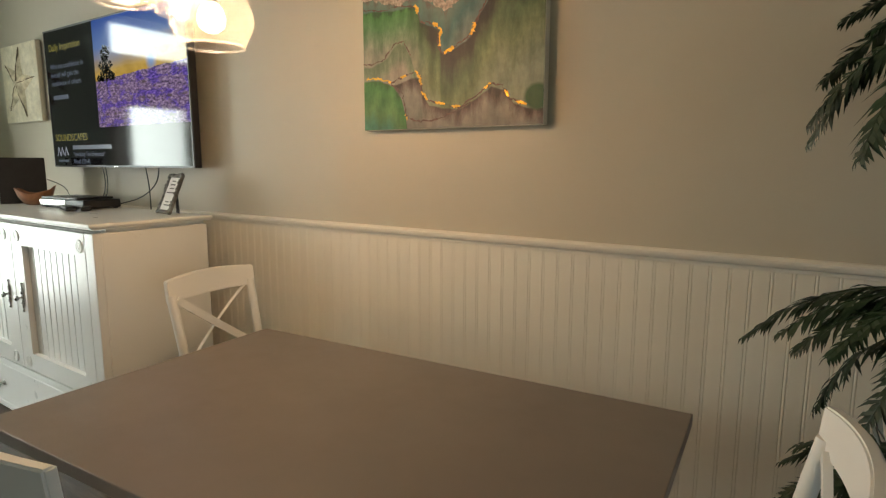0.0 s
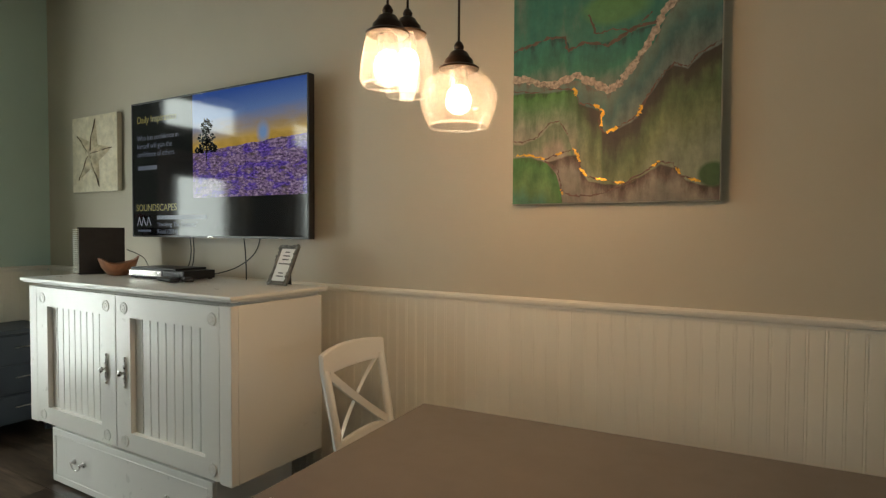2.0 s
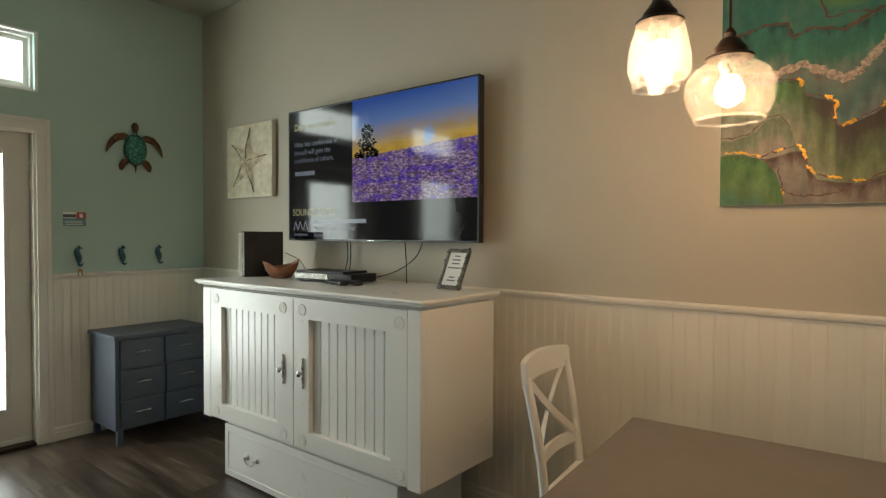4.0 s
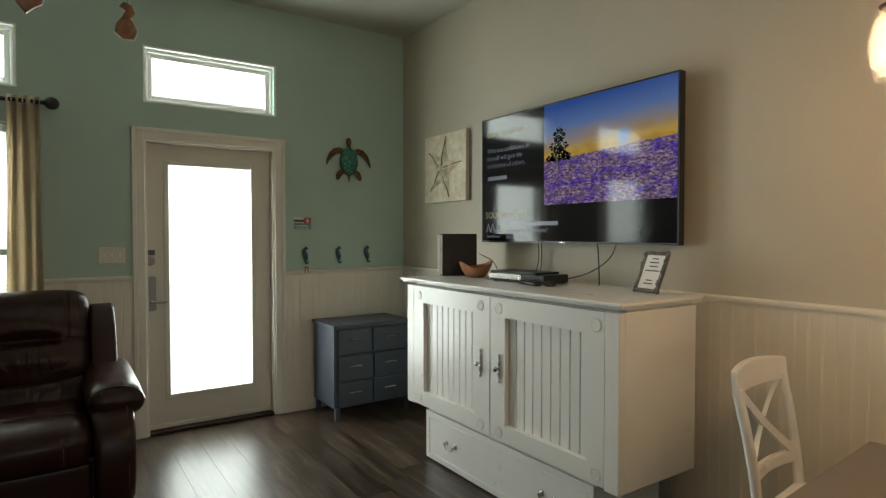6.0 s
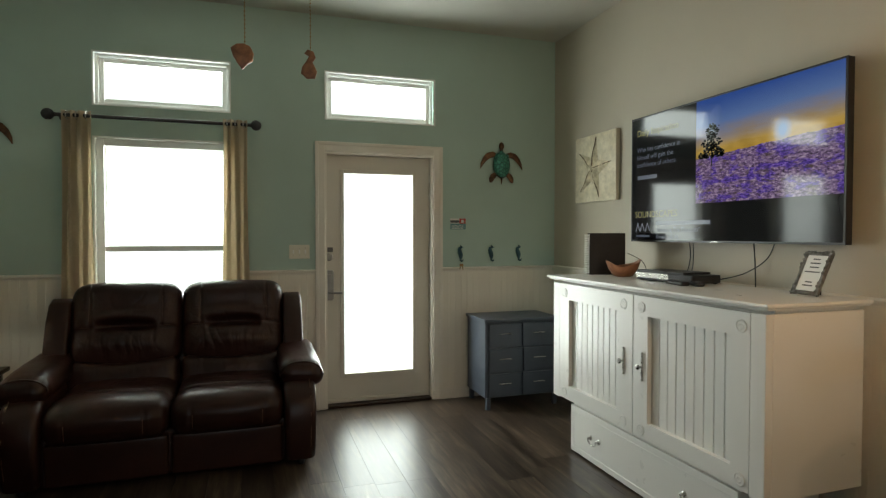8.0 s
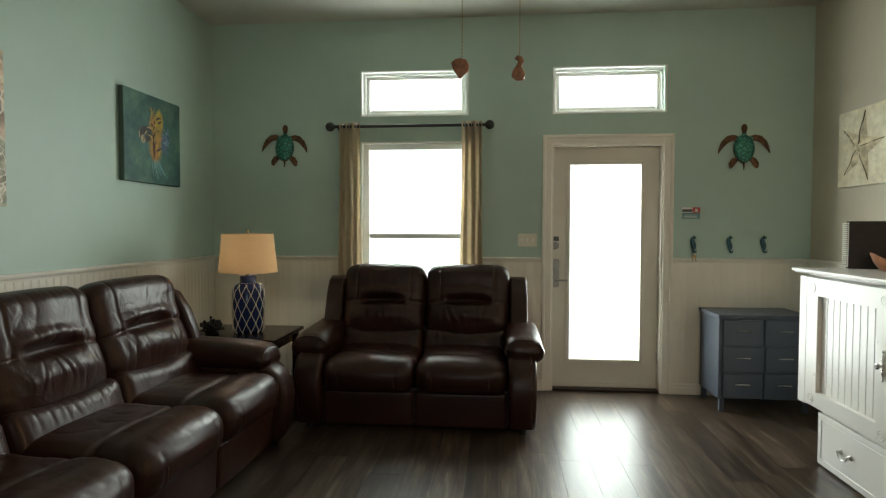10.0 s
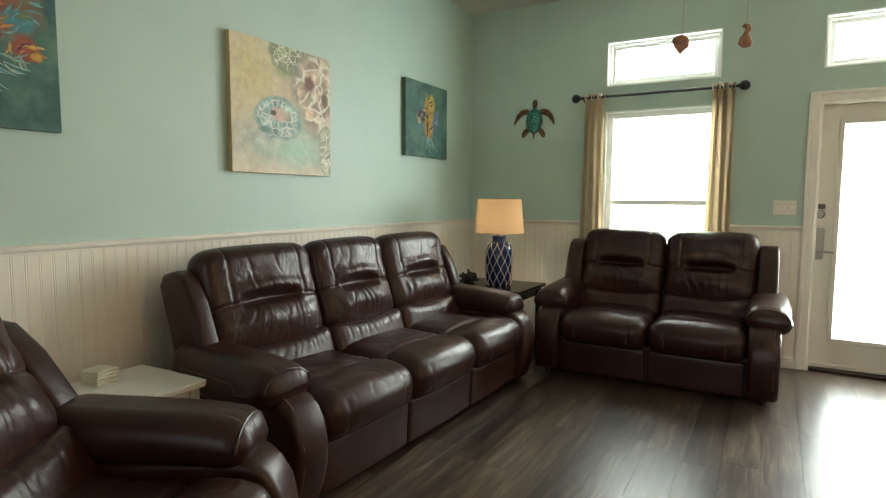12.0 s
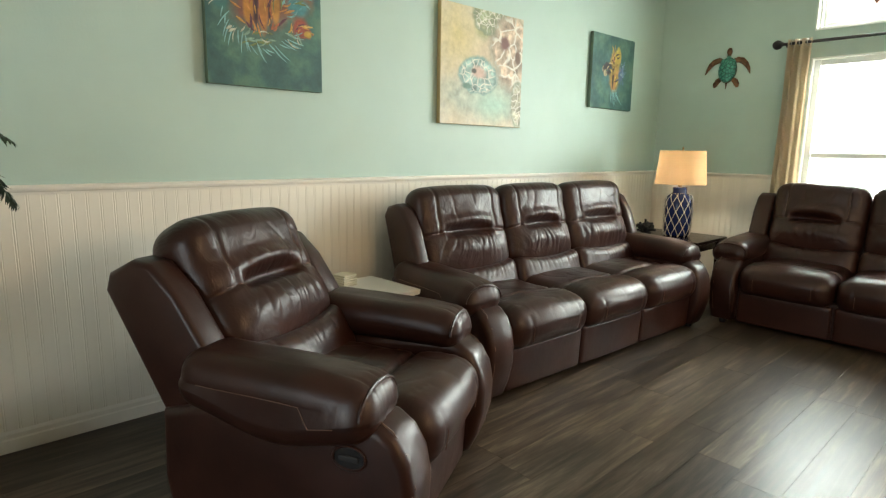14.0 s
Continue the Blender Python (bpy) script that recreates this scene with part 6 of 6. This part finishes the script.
for k, (y, z) in enumerate(((4.160, 1.258), (4.450, 1.257), (4.716, 1.258))):
    seahorse_hook(y, z, k == 0)


def notice():
    s = thing("door_notice", "small printed notice with a red corner on the wall", "sign", pose(0, 4.139, 1.5205, 0, 0, 90))
    part("card", box(-0.071, 0.071, -0.012, -0.009, -0.047, 0.047), MAT_PAPER, s)
    part("red_field", box(0.012, 0.071, -0.0135, -0.012, 0.0, 0.047), MAT_RED, s)
    part("teal_field", box(-0.071, 0.071, -0.0135, -0.012, -0.047, 0.004), MAT_TEAL, s)
    part("dark_field", box(-0.071, 0.010, -0.0135, -0.012, 0.010, 0.032), MAT_INK, s)
    for k in range(3):
        part("text_bar", box(-0.06, 0.05, -0.0142, -0.0135, -0.018 - k * 0.011, -0.0145 - k * 0.011), MAT_PAPER, s)
    part("text_bar", box(0.030, 0.052, -0.0142, -0.0135, 0.010, 0.036), MAT_PAPER, s)


def switches():
    s = thing("light_switch", "ivory three-gang light switch plate", "switch", pose(0, 2.793, 1.29, 0, 0, 90))
    part("plate", box(-0.08, 0.08, -0.008, -0.001, -0.056, 0.056, 0.003), MAT_PLATE, s)
    for x in (-0.047, 0, 0.047):
        part("slot", box(x - 0.010, x + 0.010, -0.0086, -0.008, -0.022, 0.022), MAT_PLATE, s)
        part("toggle", box(x - 0.006, x + 0.006, -0.016, -0.008, -0.014, 0.014, 0.002), MAT_WHITE, s)
        for z in (-0.03, 0.03):
            part("screw", lathe([(0.003, 0), (0.003, 0.0015)], 8, pose(x, -0.008, z, 90, 0, 0)), MAT_NICKEL, s)


notice()
switches()


def dresser():
    d = thing("dresser", "slate blue six-drawer dresser on short legs by the door", "dresser", pose(0.03, 4.21, 0))
    part("top", box(-0.01, 0.43, -0.002, 0.68, 0.715, 0.740, 0.005), MAT_NAVY, d)
    part("body", box(0.0, 0.405, 0.012, 0.666, 0.095, 0.715, 0.003), MAT_NAVY, d)
    for z0, z1, mid in ((0.510, 0.700, 0.335), (0.305, 0.495, 0.345), (0.105, 0.290, 0.335)):
        for y0, y1 in ((0.040, mid - 0.006), (mid + 0.006, 0.640)):
            dr = part("drawer", box(0.405, 0.420, y0, y1, z0, z1, 0.004), MAT_NAVY, d)
            yc, zc = (y0 + y1) / 2, (z0 + z1) / 2 + 0.01
            part("handle", tube([(0.42, yc - 0.05, zc), (0.436, yc - 0.044, zc + 0.002), (0.44, yc, zc + 0.006), (0.436, yc + 0.044, zc + 0.002), (0.42, yc + 0.05, zc)], 0.0045, 6), MAT_NICKEL, dr, "silver bow handle")
    for x in (0.02, 0.385):
        for y in (0.02, 0.625):
            part("leg", box(x, x + 0.035, y, y + 0.035, 0, 0.10, 0.003), MAT_NAVY, d)


dresser()


# ---- dining corner ----
def dining_table():
    t = thing("dining_table", "dark brown rectangular dining table with a smooth top", "table", pose(4.570, 4.232, 0, 0, 0, 3.8))
    w, d, h = 1.57, 0.96, 0.76
    part("tabletop", box(-w / 2, w / 2, -d / 2, d / 2, h - 0.034, h, 0.003), MAT_TABLE, t)
    part("apron", box(-0.45, 0.45, -0.22, 0.22, h - 0.10, h - 0.034, 0.004), MAT_ESPRESSO, t)
    for sx in (-0.36, 0.36):
        part("pedestal", lathe([(0.06, 0.06), (0.075, 0.10), (0.05, 0.20), (0.07, 0.42), (0.05, 0.56), (0.08, 0.66)], 20, pose(sx, 0, 0)), MAT_ESPRESSO, t, smooth=50)
        part("foot", box(sx - 0.05, sx + 0.05, -0.32, 0.32, 0, 0.06, 0.012), MAT_ESPRESSO, t)
    return t


def dining_chair(m, label):
    """A cross-back chair; its sitter looks along +y."""
    c = thing("dining_chair", label, "chair", m, group="chairs round the table")
    part("seat", prism(rounded(-0.215, 0.215, -0.19, 0.22, 0.05), 0.026, "z", 0.006), MAT_WHITE, c, at=pose(0, 0, 0.436), smooth=40)

    def back_y(z):
        return -0.18 - 0.085 * ((z - 0.46) / 0.48) ** 1.35 if z > 0.46 else -0.18

    def bow(x):
        return -0.032 * (1 - (x / 0.21) ** 2)

    for s in (-1, 1):
        pts = [(s * 0.185, -0.215, 0.0), (s * 0.188, -0.19, 0.25)] + [(s * (0.19 + 0.015 * k / 8), back_y(0.46 + 0.42 * k / 8), 0.46 + 0.42 * k / 8) for k in range(9)]
        bm = tube(pts, 0.019, 8)
        part("rear_leg", bm, MAT_WHITE, c, smooth=60)
        part("front_leg", lathe([(0.014, 0), (0.020, 0.36), (0.021, 0.438)], 12, pose(s * 0.175, 0.185, 0)), MAT_WHITE, c, smooth=50)
        part("side_rung", tube([(s * 0.178, -0.19, 0.20), (s * 0.175, 0.185, 0.20)], 0.009, 8), MAT_WHITE, c, smooth=60)
    for name, z0, z1, half in (("top_rail", 0.855, 0.942, 0.225), ("lower_rail", 0.545, 0.590, 0.190)):
        bm = bmesh.new()
        n = 14
        cols = []
        for k in range(n + 1):
            x = -half + 2 * half * k / n
            lift = 0.014 * (1 - (x / half) ** 2) if name == "top_rail" else 0
            row = []
            for y, z in ((-0.012, z0), (0.012, z0), (0.012, z1 + lift), (-0.012, z1 + lift)):
                row.append(bm.verts.new((x, back_y((z0 + z1) / 2) + bow(x) + y - 0.10 * (z - (z0 + z1) / 2), z)))
            cols.append(row)
        for a, b in zip(cols, cols[1:]):
            for k in range(4):
                bm.faces.new((a[k], a[(k + 1) % 4], b[(k + 1) % 4], b[k]))
        bm.faces.new(cols[0][::-1])
        bm.faces.new(cols[-1])
        bmesh.ops.recalc_face_normals(bm, faces=bm.faces)
        bmesh.ops.bevel(bm, geom=[e for e in bm.edges if len(e.link_faces) == 2 and e.calc_face_angle(0) > 0.8], offset=0.004, segments=2, affect="EDGES")
        part(name, bm, MAT_WHITE, c, smooth=45)
    for s in (-1, 1):
        pts = [(s * (-0.18 + 0.36 * k / 10), 0, 0.585 + 0.275 * k / 10) for k in range(11)]
        bm = bmesh.new()
        rows = []
        for x, _, z in pts:
            y = back_y(z) + bow(x) * 0.8 + s * 0.004
            rows.append([bm.verts.new((x + a * 0.011, y + b * 0.008, z - a * 0.011)) for a, b in ((-1, -1), (1, -1), (1, 1), (-1, 1))])
        for a, b in zip(rows, rows[1:]):
            for k in range(4):
                bm.faces.new((a[k], a[(k + 1) % 4], b[(k + 1) % 4], b[k]))
        bm.faces.new(rows[0][::-1])
        bm.faces.new(rows[-1])
        bmesh.ops.recalc_face_normals(bm, faces=bm.faces)
        part("cross_slat", bm, MAT_WHITE, c)
    part("front_rung", tube([(-0.175, 0.185, 0.26), (0.175, 0.185, 0.26)], 0.009, 8), MAT_WHITE, c, smooth=60)
    return c


dining_table()
chair = dining_chair(pose(3.645, 4.70, 0, 0, 0, -84.5), "white painted cross-back wooden dining chair at the table")
copy_thing(chair, pose(5.375, 4.27, 0, 0, 0, 95))
copy_thing(chair, pose(4.35, 3.79, 0, 0, 0, 6))


def pendant_lamp():
    p = thing("pendant_lamp", "bronze three-light pendant with clear seeded glass shades, lit", "pendant lamp", pose(4.05, 4.15, 0))
    part("canopy", lathe([(0.16, TOP - 0.03), (0.16, TOP - 0.012), (0.14, TOP - 0.002)], 28), MAT_BRONZE, p, smooth=40)
    globe = [(0.050, 0.0), (0.056, -0.007), (0.060, -0.013), (0.088, -0.030), (0.104, -0.056), (0.109, -0.084), (0.104, -0.112), (0.090, -0.140), (0.082, -0.156)]
    tumbler = [(0.050, 0.0), (0.058, -0.009), (0.066, -0.043), (0.073, -0.082), (0.075, -0.112), (0.071, -0.126), (0.064, -0.132)]
    jar = [(0.042, 0.0), (0.056, -0.010), (0.070, -0.045), (0.079, -0.086), (0.077, -0.130), (0.066, -0.172), (0.062, -0.180)]
    for (x, y, z), prof in (((4.158, 4.203, 1.875), globe), ((4.034, 4.039, 1.945), tumbler), ((3.960, 4.240, 2.015), jar)):
        s = part("socket_cap", lathe([(0.056, 0), (0.058, 0.004), (0.052, 0.008), (0.042, 0.010), (0.040, 0.026), (0.032, 0.034), (0.024, 0.048), (0.012, 0.054), (0.015, 0.064), (0.010, 0.074), (0.004, 0.080)], 20), MAT_BRONZE, p, at=pose(x - 4.05, y - 4.15, z), smooth=40)
        part("cord", tube([(0, 0, 0.078), (0, 0, TOP - 0.02 - z)], 0.0035, 6), MAT_BRONZE, s)
        bm = lathe(prof, 32, close=False)
        bmesh.ops.solidify(bm, geom=bm.faces[:], thickness=0.003)
        g = part("glass_shade", bm, MAT_SEEDED, s, "clear seeded glass", smooth=60)
        g.visible_shadow = False
        r, h = prof[-1]
        rim = part("glass_rim", tube([(r * math.cos(a), r * math.sin(a), h) for a in np.linspace(0, 2 * math.pi, 29)], 0.004, 6), MAT_SEEDED, s, smooth=60)
        rim.visible_shadow = False
        part("socket", lathe([(0.022, -0.050), (0.026, -0.046), (0.027, -0.030), (0.025, -0.028), (0.027, -0.026), (0.027, -0.010), (0.024, 0)], 16), MAT_NICKEL, s, smooth=40)
        b = part("bulb", lathe([(0.012, -0.040), (0.028, -0.058), (0.036, -0.082), (0.031, -0.106), (0.014, -0.119), (0.001, -0.121)], 16), MAT_BULB, s, smooth=60)
        b.visible_shadow = False
        bulb_light(x, y, z - 0.082, BULB_POWER)


pendant_lamp()


# ---- palms ----
def frond_mesh(seed, length):
    rng = random.Random(seed)
    bm = bmesh.new()
    pts, d, p = [], Vector((1, 0, 0.75)).normalized(), Vector((0, 0, 0))
    steps = 16
    for k in range(steps + 1):
        pts.append(p.copy())
        p = p + d * (length / steps)
        d = (d + Vector((0.02, rng.uniform(-0.02, 0.02), -0.135))).normalized()
    add_tube(bm, pts, 0.006, 5, [1.1 - 0.9 * k / steps for k in range(steps + 1)])
    for k in range(66):
        f = 0.10 + 0.89 * k / 65
        i = min(int(f * steps), steps - 1)
        q = pts[i].lerp(pts[i + 1], f * steps - i)
        along = (pts[i + 1] - pts[i]).normalized()
        size = 0.108 * math.sin(math.pi * (0.15 + 0.80 * f)) ** 0.7
        for s in (-1, 1):
            side = along.cross(Vector((0, 0, 1))).normalized() * s
            up = side.cross(along).normalized()
            if up.z < 0:
                up = -up
            out = (side * 0.85 + along * 0.62 + up * rng.uniform(-0.45, 0.15)).normalized()
            tip = q + out * size * rng.uniform(0.8, 1.1) + Vector((0, 0, -0.012))
            mid = q + out * size * 0.5
            wv = along * 0.0082
            a, b, c, e = bm.verts.new(q - wv * 0.6), bm.verts.new(q + wv * 0.6), bm.verts.new(mid + wv + up * 0.002), bm.verts.new(mid - wv + up * 0.002)
            g = bm.verts.new(tip)
            bm.faces.new((a, b, c, e))
            bm.faces.new((e, c, g))
    return link_mesh("frond", bm, MAT_LEAF, 0)


FRONDS = [frond_mesh(k, l) for k, l in ((1, 0.62), (2, 0.55), (3, 0.68))]


def palm(x, y, crowns, label, seed):
    rng = random.Random(seed)
    wall = 90 if y > W / 2 else 270

    def reach(a):
        return 0.55 if abs((a - wall + 180) % 360 - 180) < 60 else 1.0

    p = thing("potted_palm", label, "palm", pose(x, y, 0))
    part("pot", lathe([(0.11, 0), (0.13, 0.02), (0.16, 0.24), (0.17, 0.26), (0.165, 0.29), (0.15, 0.29), (0.145, 0.24), (0.001, 0.235)], 24), MAT_POT, p, smooth=40)
    for dx, dy, h, n in crowns:
        pts = [(dx * 0.3, dy * 0.3, 0.22), (dx * 0.6, dy * 0.6, 0.22 + (h - 0.22) * 0.5), (dx, dy, h)]
        part("trunk", tube(pts, 0.026, 8, [1.25, 1.0, 0.8]), MAT_BARK, p, smooth=60)
        for k in range(n):
            ob = new("frond", FRONDS[k % 3])
            ob.parent = p
            ob.matrix_basis = pose(dx, dy, h) @ pose(0, 0, 0, 0, 0, 360 * k / n + rng.uniform(-14, 14)) @ pose(0, 0, 0, rng.uniform(-15, 15), rng.uniform(-24, 26), 0) @ Matrix.Scale(reach(360 * k / n) * rng.uniform(0.66, 0.86), 4)


palm(5.86, 4.70, ((0.06, 0.0, 1.06, 44), (0.07, 0.02, 1.66, 36), (0.05, 0.0, 0.68, 36)), "tall dark green potted palm in the dining corner", 11)
palm(5.93, 0.42, ((-0.02, 0.0, 1.32, 20), (0.08, 0.06, 0.70, 8)), "green potted palm beside the aqua wall", 12)


# ---- fan pulls ----
def fan_pull(x, y, z, name_label, outline, turn):
    f = thing("pull_chain", name_label, "pull chain", pose(x, y, z))
    bm = bmesh.new()
    n = int((TOP - z - 0.03) / 0.011)
    ball = bmesh.ops.create_icosphere
    for k in range(n):
        ball(bm, subdivisions=1, radius=0.0026, matrix=pose(0, 0, 0.036 + k * 0.011))
    add_tube(bm, [(0, 0, 0.03), (0, 0, TOP - z)], 0.0008, 4)
    part("chain", bm, MAT_BRASS, f)
    part("pendant", prism(outline, 0.014, "y", 0.004, 2), MAT_SHELLWOOD, f, "carved brown wooden shape", at=pose(0, -0.007, 0, 0, 0, turn), smooth=50)


fan_pull(3.17, 2.425, 1.887, "beaded fan pull chain with a carved fan shape", [(0.0, -0.034), (0.014, -0.020), (0.026, -0.012), (0.029, 0.008), (0.020, 0.026), (0.004, 0.032), (-0.014, 0.030), (-0.028, 0.018), (-0.022, -0.002), (-0.012, -0.018)], 90)
fan_pull(2.954, 2.61, 1.945, "beaded fan pull chain with a carved curled shape", [(-0.004, -0.046), (0.020, -0.044), (0.026, -0.024), (0.018, -0.006), (0.012, 0.004), (0.022, 0.018), (0.016, 0.036), (-0.002, 0.042), (-0.012, 0.030), (0.002, 0.022), (-0.006, 0.006), (-0.018, -0.010), (-0.022, -0.030)], 80)


# ---- boards of the walls and the floor ----
beadboard()
floor_planks()
